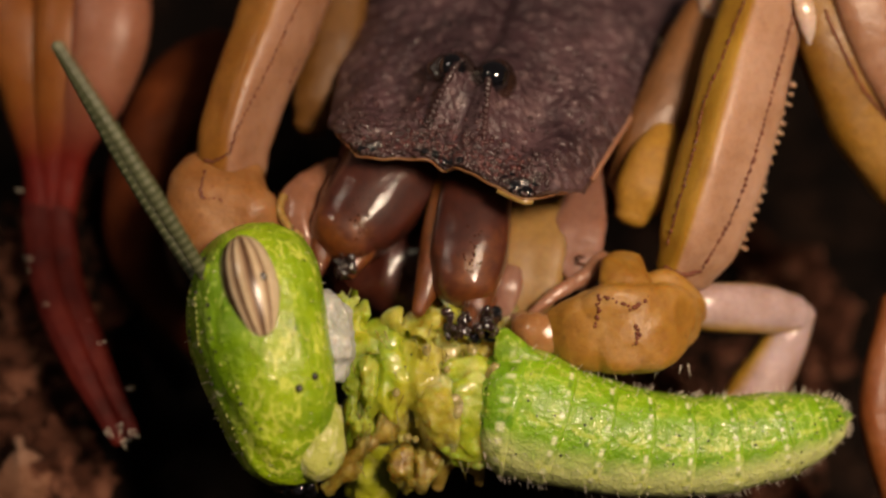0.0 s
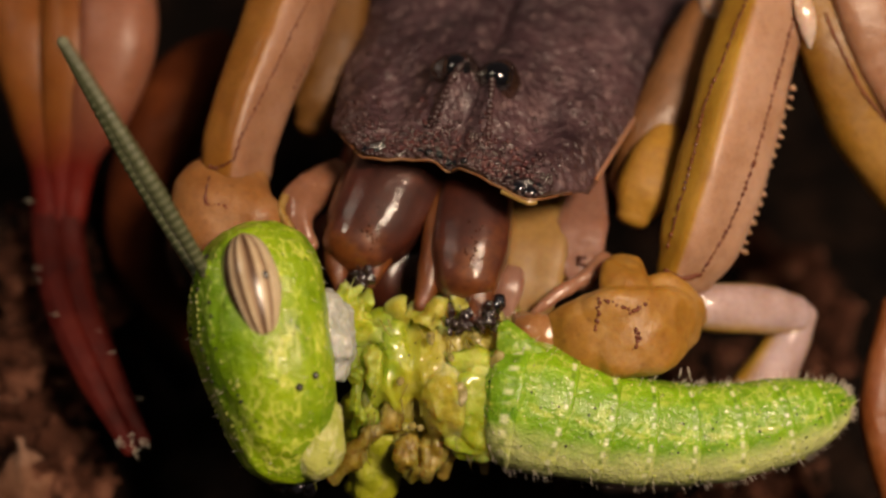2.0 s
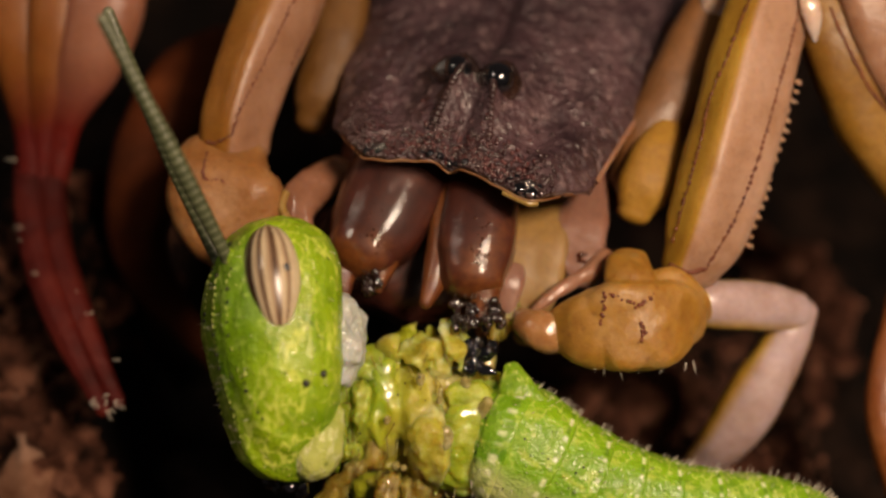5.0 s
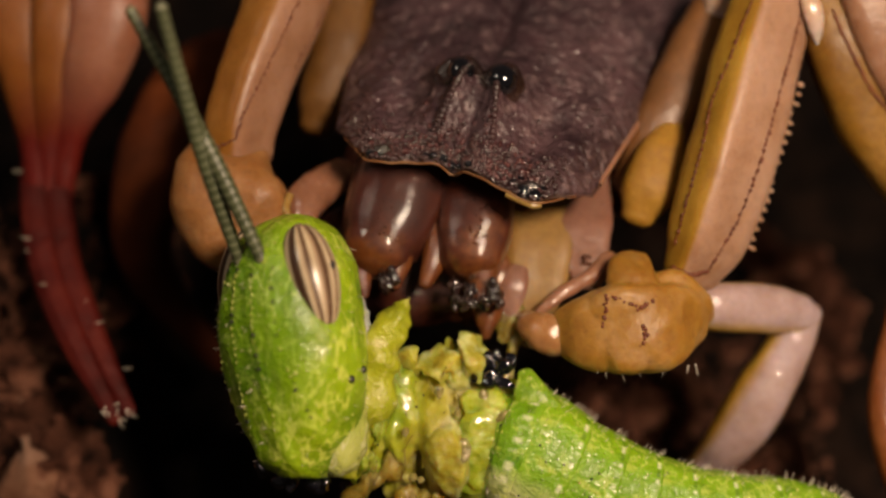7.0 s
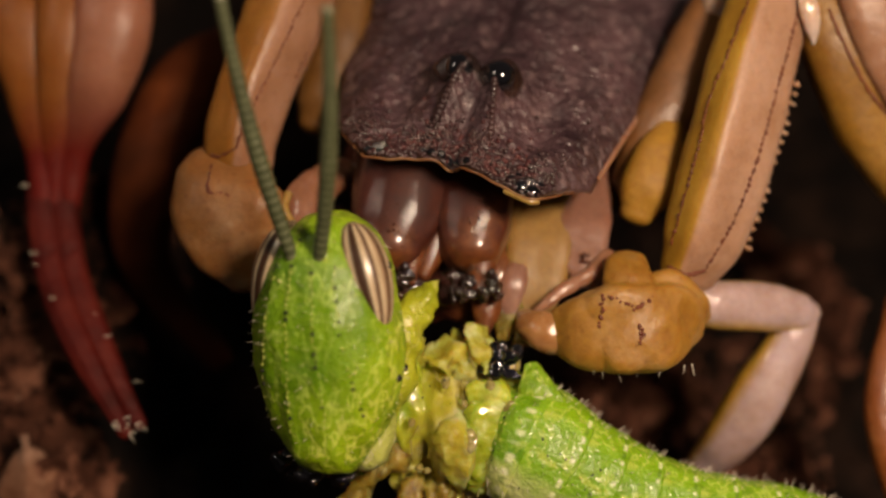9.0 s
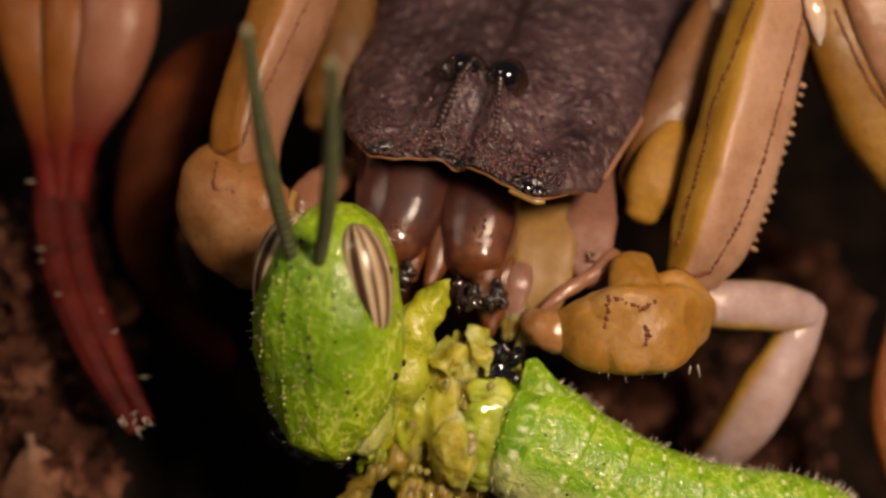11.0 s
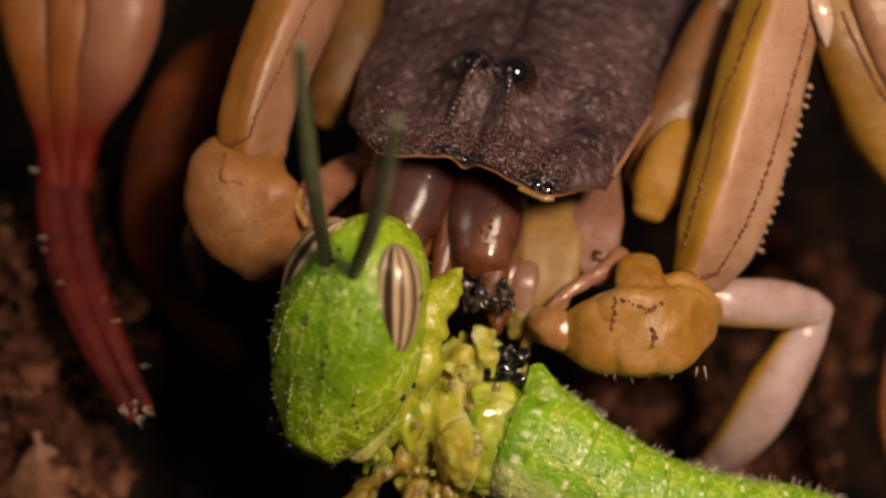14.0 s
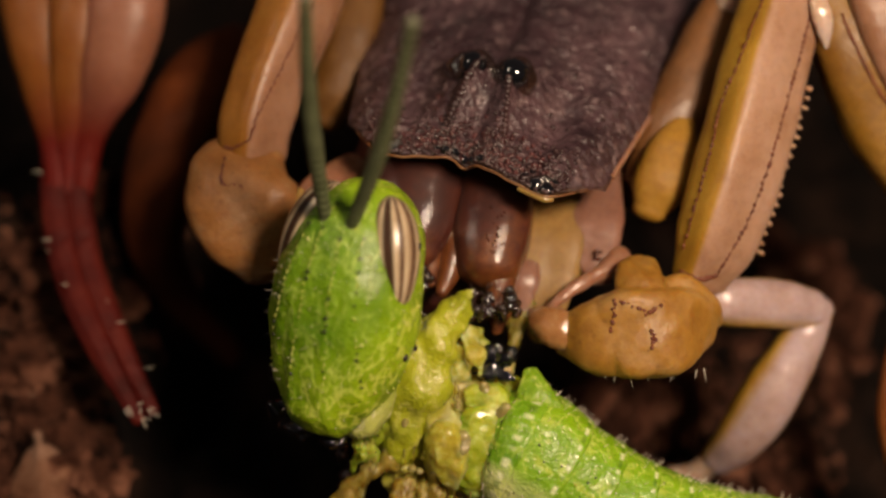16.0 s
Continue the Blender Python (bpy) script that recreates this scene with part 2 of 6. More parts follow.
def green_mat(name, deep, mid, vein, cell=2100, vein_amount=0.5, body=False, face=None):
    """Grasshopper skin: mottled green, wandering pale wrinkles, pale flecks; on the body a pale belly edge and dashes along each ring's rim."""
    m, t, n, l, p = nodes_of(name)
    tc = n.new("ShaderNodeTexCoord")
    co = tc.outputs["Object"]
    c = ramp(n, l, noise_tex(n, l, co, 520, 6, 0.6), [(0.36, deep), (0.58, mid)])
    pull = n.new("ShaderNodeMapping")
    pull.inputs["Scale"].default_value = (1.0, 0.75, 1.0) if body else (1.25, 0.5, 1.25)
    l.new(co, pull.inputs["Vector"])
    wrinkle = noise_tex(n, l, pull.outputs[0], cell, 2, 0.5)
    line = ramp(n, l, wrinkle, [(0.455, (0, 0, 0)), (0.49, (1, 1, 1)), (0.51, (1, 1, 1)), (0.545, (0, 0, 0))])
    part_net = ramp(n, l, noise_tex(n, l, co, 900, 3), [(0.40, (0, 0, 0)), (0.58, (vein_amount,) * 3)])
    c = blend(n, l, "MIX", blend(n, l, "MULTIPLY", 1.0, line, part_net), c, vein)
    fleck = noise_tex(n, l, co, 5200, 2, 0.5)
    c = blend(n, l, "MIX", ramp(n, l, fleck, [(0.62, (0, 0, 0)), (0.72, (0.5,) * 3)]), c, vein)
    pit = n.new("ShaderNodeTexVoronoi")
    pit.inputs["Scale"].default_value = 1500
    l.new(co, pit.inputs["Vector"])
    c = blend(n, l, "MULTIPLY", 0.55, c, ramp(n, l, pit.outputs["Distance"], [(0.06, (0.10, 0.16, 0.04)), (0.13, (1, 1, 1))]))
    if face:
        # the front of the face is a deeper green than the cheeks
        sep = n.new("ShaderNodeSeparateXYZ")
        l.new(co, sep.inputs[0])
        wob = n.new("ShaderNodeMath")
        wob.operation = "MULTIPLY_ADD"
        l.new(noise_tex(n, l, co, 900, 4), wob.inputs[0])
        wob.inputs[1].default_value = 0.0006
        l.new(sep.outputs["Z"], wob.inputs[2])
        far = n.new("ShaderNodeMath")
        far.operation = "MULTIPLY"
        far.inputs[1].default_value = 300.0
        l.new(wob.outputs[0], far.inputs[0])
        c = blend(n, l, "MULTIPLY", ramp(n, l, far.outputs[0], [(0.26, (0, 0, 0)), (0.60, (1, 1, 1))]), c, face)
    if body:
        sep = n.new("ShaderNodeSeparateXYZ")
        l.new(tc.outputs["UV"], sep.inputs[0])
        wob = n.new("ShaderNodeMath")
        wob.operation = "MULTIPLY_ADD"
        l.new(noise_tex(n, l, co, 1400, 3), wob.inputs[0])
        wob.inputs[1].default_value = 0.12
        l.new(sep.outputs["Y"], wob.inputs[2])
        pale = ramp(n, l, wob.outputs[0], [(0.22, (0.88,) * 3), (0.28, (0, 0, 0)), (0.90, (0, 0, 0)), (0.96, (0.88,) * 3)])
        c = blend(n, l, "MIX", pale, c, (0.58, 0.63, 0.25))
        lines = n.new("ShaderNodeTexNoise")
        lines.inputs["Scale"].default_value, lines.inputs["Detail"].default_value = 1.0, 3
        stretch = n.new("ShaderNodeMapping")
        stretch.inputs["Scale"].default_value = (1.6, 22.0, 1.0)
        l.new(tc.outputs["UV"], stretch.inputs["Vector"])
        l.new(stretch.outputs[0], lines.inputs["Vector"])
        c = blend(n, l, "MIX", ramp(n, l, lines.outputs["Fac"], [(0.56, (0, 0, 0)), (0.68, (0.6,) * 3)]), c, (0.52, 0.60, 0.10))
        rim = ramp(n, l, sep.outputs["X"], [(0.84, (0, 0, 0)), (0.88, (1, 1, 1)), (0.92, (1, 1, 1)), (0.95, (0, 0, 0))])
        dash = n.new("ShaderNodeTexNoise")
        dash.noise_dimensions = "1D"
        dash.inputs["Scale"].default_value, dash.inputs["Detail"].default_value = 34, 0
        l.new(sep.outputs["Y"], dash.inputs["W"])
        marks = ramp(n, l, dash.outputs["Fac"], [(0.50, (0, 0, 0)), (0.62, (0.7,) * 3)])
        gaps = ramp(n, l, dash.outputs["Fac"], [(0.36, (0.5,) * 3), (0.42, (0, 0, 0))])
        c = blend(n, l, "MIX", blend(n, l, "MULTIPLY", 1.0, rim, gaps), c, (0.05, 0.12, 0.004))
        c = blend(n, l, "MIX", blend(n, l, "MULTIPLY", 1.0, rim, marks), c, (0.76, 0.79, 0.50))
    l.new(c, p.inputs["Base Color"])
    l.new(ramp(n, l, noise_tex(n, l, co, 2600, 3), [(0.35, (0.32,) * 3), (0.65, (0.62,) * 3)]), p.inputs["Roughness"])
    flesh(p, 0.25, 0.0004, 0.60, 0.10)
    p.inputs["Specular IOR Level"].default_value = 0.4
    p.inputs["Subsurface Radius"].default_value = (0.8, 1.0, 0.2)
    low = bump(n, l, p, wrinkle, 0.00010, 0.7)
    mid = bump(n, l, p, noise_tex(n, l, co, 2600, 3, 0.6), 0.00009, 0.8, low)
    bump(n, l, p, noise_tex(n, l, co, 9000, 2, 0.6), 0.00004, 1.0, mid)
    return m


GREEN = green_mat("green_skin", (0.14, 0.26, 0.003), (0.30, 0.44, 0.006), (0.66, 0.72, 0.13), 2000, 0.72, False, (0.60, 0.75, 0.74))
GREEN_BODY = green_mat("green_body_skin", (0.10, 0.25, 0.003), (0.22, 0.41, 0.005), (0.52, 0.64, 0.12), 2300, 0.6, True)
GREEN_PLAIN = green_mat("plain_green_skin", (0.13, 0.27, 0.004), (0.27, 0.43, 0.006), (0.58, 0.64, 0.16), 2300, 0.5)
LIME = green_mat("yellow_green_skin", (0.24, 0.30, 0.008), (0.40, 0.44, 0.02), (0.58, 0.56, 0.10), 800, 0.4)
CHIN = green_mat("pale_green_chin", (0.30, 0.36, 0.06), (0.46, 0.50, 0.12), (0.68, 0.68, 0.40), 1700, 0.7)
WHITE_SKIN = shell_mat("white_neck_skin", (0.38, 0.42, 0.34), (0.48, 0.50, 0.48), (0.56, 0.58, 0.60), 0.4, 700, 5200, 0.00004, 0.4, 0.3, 0.12)
DOT = shell_mat("pale_yellow_dot", (0.42, 0.48, 0.06), (0.52, 0.56, 0.12), (0.60, 0.64, 0.24), 0.35, 500, 5200, 0.00001, 0.2, 0.3)
BLACK_DOT = shell_mat("black_speck", (0.006, 0.006, 0.006), (0.012, 0.01, 0.008), (0.03, 0.02, 0.016), 0.4, 900, 5200, 0.00002, 0.0, 0.2)
def ringed_mat():
    m, t, n, l, p = nodes_of("grey_green_antenna")
    tc = n.new("ShaderNodeTexCoord")
    sep = n.new("ShaderNodeSeparateXYZ")
    l.new(tc.outputs["UV"], sep.inputs[0])
    k = n.new("ShaderNodeMath")
    k.operation = "MULTIPLY"
    k.inputs[1].default_value = 30.0
    l.new(sep.outputs["X"], k.inputs[0])
    f = n.new("ShaderNodeMath")
    f.operation = "FRACT"
    l.new(k.outputs[0], f.inputs[0])
    c = ramp(n, l, f.outputs[0], [(0.0, (0.17, 0.175, 0.11)), (0.14, (0.12, 0.13, 0.07)), (0.30, (0.05, 0.06, 0.025)), (0.85, (0.07, 0.08, 0.038)), (1.0, (0.12, 0.13, 0.07))])
    c = blend(n, l, "MULTIPLY", 0.6, c, ramp(n, l, noise_tex(n, l, tc.outputs["Object"], 1800, 4), [(0.3, (0.5, 0.5, 0.5)), (0.65, (1.1, 1.1, 1.1))]))
    l.new(c, p.inputs["Base Color"])
    p.inputs["Roughness"].default_value = 0.4
    bump(n, l, p, f.outputs[0], 0.00003, 0.6)
    return m


ANTENNA = ringed_mat()


def pulp_mat(name, deep, mid, light):
    m, t, n, l, p = nodes_of(name)
    co = n.new("ShaderNodeTexCoord").outputs["Object"]
    c = ramp(n, l, noise_tex(n, l, co, 1300, 7, 0.7), [(0.32, deep), (0.5, mid), (0.66, light)])
    l.new(c, p.inputs["Base Color"])
    l.new(ramp(n, l, noise_tex(n, l, co, 1700, 4, 0.6), [(0.4, (0.16,) * 3), (0.6, (0.5,) * 3)]), p.inputs["Roughness"])
    flesh(p, 0.8, 0.0016, 0.8, 0.05)
    wet = bump(n, l, p, noise_tex(n, l, co, 1000, 3, 0.5), 0.00014, 0.7)
    low = bump(n, l, p, noise_tex(n, l, co, 2300, 6, 0.7), 0.00007, 0.9, wet)
    bump(n, l, p, noise_tex(n, l, co, 6000, 4, 0.7), 0.00004, 0.9, low)
    l.new(wet, p.inputs["Coat Normal"])
    return m


def flesh_mass_mat():
    """Torn flesh: green towards the neck, yellow in the middle, olive-brown at the abdomen and below, all mottled and wet."""
    m, t, n, l, p = nodes_of("wet_torn_flesh")
    co = n.new("ShaderNodeTexCoord").outputs["Object"]
    sep = n.new("ShaderNodeSeparateXYZ")
    l.new(co, sep.inputs[0])
    fac = noise_tex(n, l, co, 700, 6, 0.65)
    for axis, gain in (("X", 170.0), ("Y", -110.0)):
        k = n.new("ShaderNodeMath")
        k.operation = "MULTIPLY_ADD"
        l.new(sep.outputs[axis], k.inputs[0])
        k.inputs[1].default_value = gain
        l.new(fac, k.inputs[2])
        fac = k.outputs[0]
    c = ramp(n, l, fac, [(0.18, (0.28, 0.40, 0.02)), (0.34, (0.40, 0.44, 0.03)), (0.45, (0.45, 0.42, 0.04)), (0.58, (0.56, 0.50, 0.14)), (0.70, (0.42, 0.33, 0.05)), (0.84, (0.28, 0.19, 0.03)), (1.0, (0.22, 0.14, 0.025))])
    spots = ramp(n, l, noise_tex(n, l, co, 2600, 5, 0.7), [(0.26, (0.55, 0.46, 0.35)), (0.40, (1, 1, 1)), (0.60, (1, 1, 1)), (0.72, (1.15, 1.2, 1.8))])
    c = blend(n, l, "MULTIPLY", 0.8, c, spots)
    l.new(c, p.inputs["Base Color"])
    l.new(ramp(n, l, noise_tex(n, l, co, 1700, 4, 0.6), [(0.4, (0.14,) * 3), (0.6, (0.5,) * 3)]), p.inputs["Roughness"])
    flesh(p, 0.8, 0.0014, 1.0, 0.05)
    p.inputs["Subsurface Radius"].default_value = (1.0, 0.85, 0.2)
    low = bump(n, l, p, noise_tex(n, l, co, 900, 3, 0.5), 0.00006, 0.5)
    fine = bump(n, l, p, noise_tex(n, l, co, 2600, 5, 0.7), 0.00005, 0.8, low)
    bump(n, l, p, noise_tex(n, l, co, 6500, 4, 0.7), 0.00003, 0.8, fine)
    l.new(low, p.inputs["Coat Normal"])
    return m


FLESH = flesh_mass_mat()
PULP = pulp_mat("wet_yellow_pulp", (0.28, 0.24, 0.02), (0.46, 0.41, 0.05), (0.64, 0.59, 0.25))
PULP_GREEN = pulp_mat("wet_green_pulp", (0.11, 0.17, 0.006), (0.29, 0.35, 0.018), (0.48, 0.50, 0.10))
WET = shell_mat("wet_film", (0.20, 0.17, 0.04), (0.32, 0.28, 0.10), (0.42, 0.38, 0.2), 0.12, 1500, 5200, 0.00003, 0.3, 1.0, 0.04)
PULP_BROWN = pulp_mat("wet_brown_pulp", (0.11, 0.07, 0.008), (0.25, 0.18, 0.02), (0.42, 0.35, 0.10))
PRONOTUM = green_mat("yellow_green_neck_shield", (0.22, 0.26, 0.007), (0.37, 0.40, 0.016), (0.56, 0.55, 0.14), 900, 0.5)
PULP_LIME = pulp_mat("lime_torn_skin", (0.20, 0.28, 0.010), (0.40, 0.46, 0.025), (0.58, 0.60, 0.14))


def eye_mat():
    """Striped eye: tan and brown bands along its length, a pale patch."""
    m, t, n, l, p = nodes_of("striped_eye")
    tc = n.new("ShaderNodeTexCoord")
    sep = n.new("ShaderNodeSeparateXYZ")
    l.new(tc.outputs["UV"], sep.inputs[0])
    b, k, s, w = (0.05, 0.025, 0.014), (0.18, 0.105, 0.06), (0.40, 0.29, 0.18), (0.58, 0.48, 0.32)
    c = ramp(n, l, sep.outputs["Y"], [(0.06, s), (0.14, w), (0.24, s), (0.28, k), (0.31, s), (0.36, w), (0.48, w), (0.52, k), (0.55, s), (0.60, w), (0.64, k), (0.67, b), (0.70, k), (0.74, s), (0.79, w), (0.82, k), (0.85, b), (0.88, s), (0.92, w), (0.96, b)])
    c = blend(n, l, "MULTIPLY", 0.5, c, ramp(n, l, noise_tex(n, l, tc.outputs["Object"], 1800, 3), [(0.3, (0.6, 0.55, 0.5)), (0.6, (1, 1, 1))]))
    l.new(c, p.inputs["Base Color"])
    p.inputs["Roughness"].default_value = 0.3
    flesh(p, 0.1, 0.0004, 0.15, 0.15)
    return m


STRIPED = eye_mat()


def soil_mat(name, dark, mid, light):
    m, t, n, l, p = nodes_of(name)
    co = n.new("ShaderNodeTexCoord").outputs["Object"]
    c = ramp(n, l, noise_tex(n, l, co, 420, 8, 0.65), [(0.38, dark), (0.52, mid), (0.66, light)])
    l.new(c, p.inputs["Base Color"])
    p.inputs["Roughness"].default_value = 0.85
    p.inputs["Specular IOR Level"].default_value = 0.12
    low = bump(n, l, p, noise_tex(n, l, co, 900, 7, 0.75), 0.0008, 1.0)
    bump(n, l, p, noise_tex(n, l, co, 4200, 4, 0.7), 0.0001, 1.0, low)
    return m


# dark humus lowered to near-black, with the deep shade between the animals painted in
SOIL = soil_mat("shaded_dark_humus_soil", (0.003, 0.002, 0.0015), (0.009, 0.005, 0.0035), (0.028, 0.014, 0.009))
CLOD = soil_mat("red_brown_clod", (0.013, 0.005, 0.003), (0.12, 0.045, 0.026), (0.42, 0.19, 0.12))

DRY_LEAF = soil_mat("dry_leaf", (0.20, 0.085, 0.045), (0.36, 0.18, 0.11), (0.50, 0.30, 0.21))

# ---- mesh helpers ----
PIVOT = {}
STUFF = ("ridge", "granulation", "brow_ridge", "bead_row", "hair_fringe", "bristle_tuft", "pale_speckle", "pitting", "tooth_patch", "black_debris", "mouth_debris", "wet_drop")


def thing(name, spot, label, category):
    ob = new(name)
    ob.empty_display_size = 0.002
    ob.matrix_world = BASE @ Matrix.Translation(spot)
    PIVOT[ob] = Vector(spot)
    return tagged(ob, label, category)


def part(name, shape, material, parent, label="", pivot=None):
    """One mesh under a thing or part; shape is (verts, faces, uvs) in slope space."""
    verts, faces, uvs = shape
    spot = Vector(pivot) if pivot is not None else sum((Vector(v) for v in verts), Vector()) / len(verts)
    me = bpy.data.meshes.new(name)
    me.from_pydata([tuple(Vector(v) - spot) for v in verts], [], faces)
    me.materials.append(material)
    me.polygons.foreach_set("use_smooth", [True] * len(me.polygons))
    if uvs:
        layer = me.uv_layers.new(name="UVMap")
        flat = np.array(uvs, dtype=np.float32)[np.array([lp.vertex_index for lp in me.loops])]
        layer.data.foreach_set("uv", flat.ravel())
    ob = new(name, me)
    ob.parent = parent
    ob.matrix_basis = Matrix.Translation(spot - PIVOT[parent])
    PIVOT[ob] = spot
    if label:
        ob["label"] = label
    if name in STUFF:
        ob["kind"] = "stuff"
    return ob


def smooth_path(rows, count):
    """Catmull-Rom through rows of numbers."""
    rows = np.array(rows, dtype=float)
    padded = np.vstack([2 * rows[0] - rows[1], rows, 2 * rows[-1] - rows[-2]])
    out = []
    for i in range(count):
        x = i / (count - 1) * (len(rows) - 1)
        k = min(int(x), len(rows) - 2)
        f = x - k
        a, b, c, d = padded[k:k + 4]
        out.append(0.5 * (2 * b + (c - a) * f + (2 * a - 5 * b + 4 * c - d) * f * f + (3 * b - a - 3 * c + d) * f ** 3))
    return np.array(out)


def tube(rows, rings=28, seg=28, flat=1.0, square=2.0, caps=(1.0, 1.0), rough=0.0, freq=1.0, ridges=None, local=False, spin=0.0):
    """A limb along rows (across, down, out, half-width): flat scales its depth, square its corners, caps its rounded ends, rough its noise in plan units.
    ridges: (angle, height) pairs raised along it. Gives verts, faces and uvs (along, around)."""
    rings_out, path = [], smooth_path(rows, rings)
    if local:
        centre = [Vector(r[:3]) * U for r in path]
        radius = [r[3] * U for r in path]
    else:
        centre = [at(*r[:3]) for r in path]
        radius = [r[3] * U * (1 - r[2] / FAR) for r in path]
    spots = []
    for i in range(rings):
        tang = (centre[min(i + 1, rings - 1)] - centre[max(i - 1, 0)]).normalized()
        spots.append((centre[i], tang, radius[i], i / (rings - 1)))
    steps = 6
    head = [(spots[0][0] - spots[0][1] * radius[0] * caps[0] * math.sin(a), spots[0][1], radius[0] * math.cos(a), 0) for a in (math.pi / 2 * (1 - k / steps) * 0.98 for k in range(steps))] if caps[0] else []
    tail = [(spots[-1][0] + spots[-1][1] * radius[-1] * caps[1] * math.sin(a), spots[-1][1], radius[-1] * math.cos(a), 1) for a in (math.pi / 2 * (k + 1) / steps * 0.98 for k in range(steps))] if caps[1] else []
    verts, faces, uvs = [], [], []
    seed = Vector((len(rows) * 1.7, rings * 0.3, radius[0] * 3000))
    for c, tang, r, u in head + spots + tail:
        side = tang.cross(Vector((0, 0, 1)))
        if side.length < 0.15:
            side = tang.cross(Vector((0, 1, 0)))
        side.normalize()
        out = side.cross(tang)
        for k in range(seg):
            ang = 2 * math.pi * k / seg
            ca, sa = math.cos(ang), math.sin(ang)
            q = (abs(ca) ** square + abs(sa) ** square) ** (-1 / square)
            rr = r
            for ra, rh in ridges or ():
                gap = abs((ang - ra + math.pi) % (2 * math.pi) - math.pi)
                rr += r * rh * math.exp(-(gap / 0.16) ** 2)
            px, pz = ca * q * rr, sa * q * rr * flat
            v = c + side * (px * math.cos(spin) - pz * math.sin(spin)) + out * (px * math.sin(spin) + pz * math.cos(spin))
            if rough:
                nv = noise.fractal(v / U * freq + seed, 1.0, 2.0, 4)
                v = v + (v - c).normalized() * (nv * rough * U)
            verts.append(v)
            uvs.append((u, k / seg))
    total = len(verts) // seg
    for i in range(total - 1):
        for k in range(seg):
            a, b = i * seg + k, i * seg + (k + 1) % seg
            faces.append((a, b, b + seg, a + seg))
    faces.append(tuple(reversed(range(seg))))
    faces.append(tuple(range((total - 1) * seg, total * seg)))
    return verts, faces, uvs


def ball(spot, radii, rough=0.0, freq=1.0, level=3, turn=None, seed=0.0):
    """A lump about a point in metres, radii in plan units."""
    bm = bmesh.new()
    bmesh.ops.create_icosphere(bm, subdivisions=level, radius=1)
    verts = []
    for v in bm.verts:
        q = Vector((v.co.x * radii[0], v.co.y * radii[1], v.co.z * radii[2]))
        if rough:
            q += v.co * (rough * noise.fractal(q * freq + Vector((seed, seed * 1.3, seed * 0.7)), 1.0, 2.0, 4))
        if turn:
            q = turn @ q
        verts.append(Vector(spot) + q * U)
    faces = [tuple(v.index for v in f.verts) for f in bm.faces]
    bm.free()
    return verts, faces, None


def joined(shapes):
    verts, faces = [], []
    for v, f, _ in shapes:
        o = len(verts)
        verts += v
        faces += [tuple(i + o for i in q) for q in f]
    return verts, faces, None


def hairs(roots, length, thick, bend=0.2):
    """Fine tapering hairs from (root, way) pairs, in metres."""
    verts, faces = [], []
    for root, way in roots:
        way = Vector(way).normalized()
        side = way.orthogonal().normalized()
        up = way.cross(side)
        ln = length * U * random.uniform(0.6, 1.2)
        swing = side.lerp(up, random.random()) * random.uniform(-bend, bend) * ln
        o = len(verts)
        for f in (0, 0.5):
            for k in range(3):
                a = k * 2.094
                verts.append(Vector(root) + way * ln * f + swing * f * f + (side * math.cos(a) + up * math.sin(a)) * thick * U * (1 - f * 0.5))
        verts.append(Vector(root) + way * ln + swing)
        for k in range(3):
            j = (k + 1) % 3
            faces += [(o + k, o + j, o + 3 + j, o + 3 + k), (o + 3 + k, o + 3 + j, o + 6)]
    return verts, faces, None


def grains(spots, size, spread=0.3, level=1):
    return joined([ball(s, [size * random.uniform(1 - spread, 1 + spread)] * 3, level=level) for s in spots])


def along(rows, count, wobble=0.0):
    pts = []
    for r in smooth_path(rows, count):
        pts.append(at(r[0] + random.uniform(-wobble, wobble), r[1] + random.uniform(-wobble, wobble), r[2]))
    return pts


def stick(shape, rows, count, wobble=0.02, sink=0.01):
    """Points along rows of the plan, laid on the outer side of a shape."""
    verts = shape[0]
    zs = np.array([v.z / U for v in verts])
    fan = 1 - zs / FAR
    pa = np.array([v.x / U for v in verts]) / fan + 7.84
    pd = 4.41 - np.array([v.y / U for v in verts]) / fan
    pts = []
    for q in smooth_path([row[:2] for row in rows], count):
        a, d = q[0] + random.uniform(-wobble, wobble), q[1] + random.uniform(-wobble, wobble)
        gap = (pa - a) ** 2 + (pd - d) ** 2
        near = np.argsort(gap)[:14]
        front = near[zs[near] > zs[near].max() - 0.5]
        weight = 1 / (gap[front] + 0.001)
        pts.append(at(a, d, float((zs[front] * weight).sum() / weight.sum()) - sink))
    return pts


def fused(ob, voxel, smooth):
    """Melt the overlapping lumps of a part into one skin."""
    m = ob.modifiers.new("fuse", "REMESH")
    m.mode, m.voxel_size, m.use_smooth_shade = "VOXEL", voxel, True
    m = ob.modifiers.new("soften", "SMOOTH")
    m.factor, m.iterations = 0.5, smooth
    return ob


def strip(points, r):
    """A thin round cord through points in metres."""
    verts, faces = [], []
    for i, p in enumerate(points):
        tang = (points[min(i + 1, len(points) - 1)] - points[max(i - 1, 0)]).normalized()
        a = tang.orthogonal().normalized()
        b = tang.cross(a)
        for k in range(8):
            verts.append(p + (a * math.cos(k * math.pi / 4) + b * math.sin(k * math.pi / 4)) * r * U)
    for i in range(len(points) - 1):
        for k in range(8):
            q = i * 8 + k
            w = i * 8 + (k + 1) % 8
            faces.append((q, w, w + 8, q + 8))
    return verts, faces, None


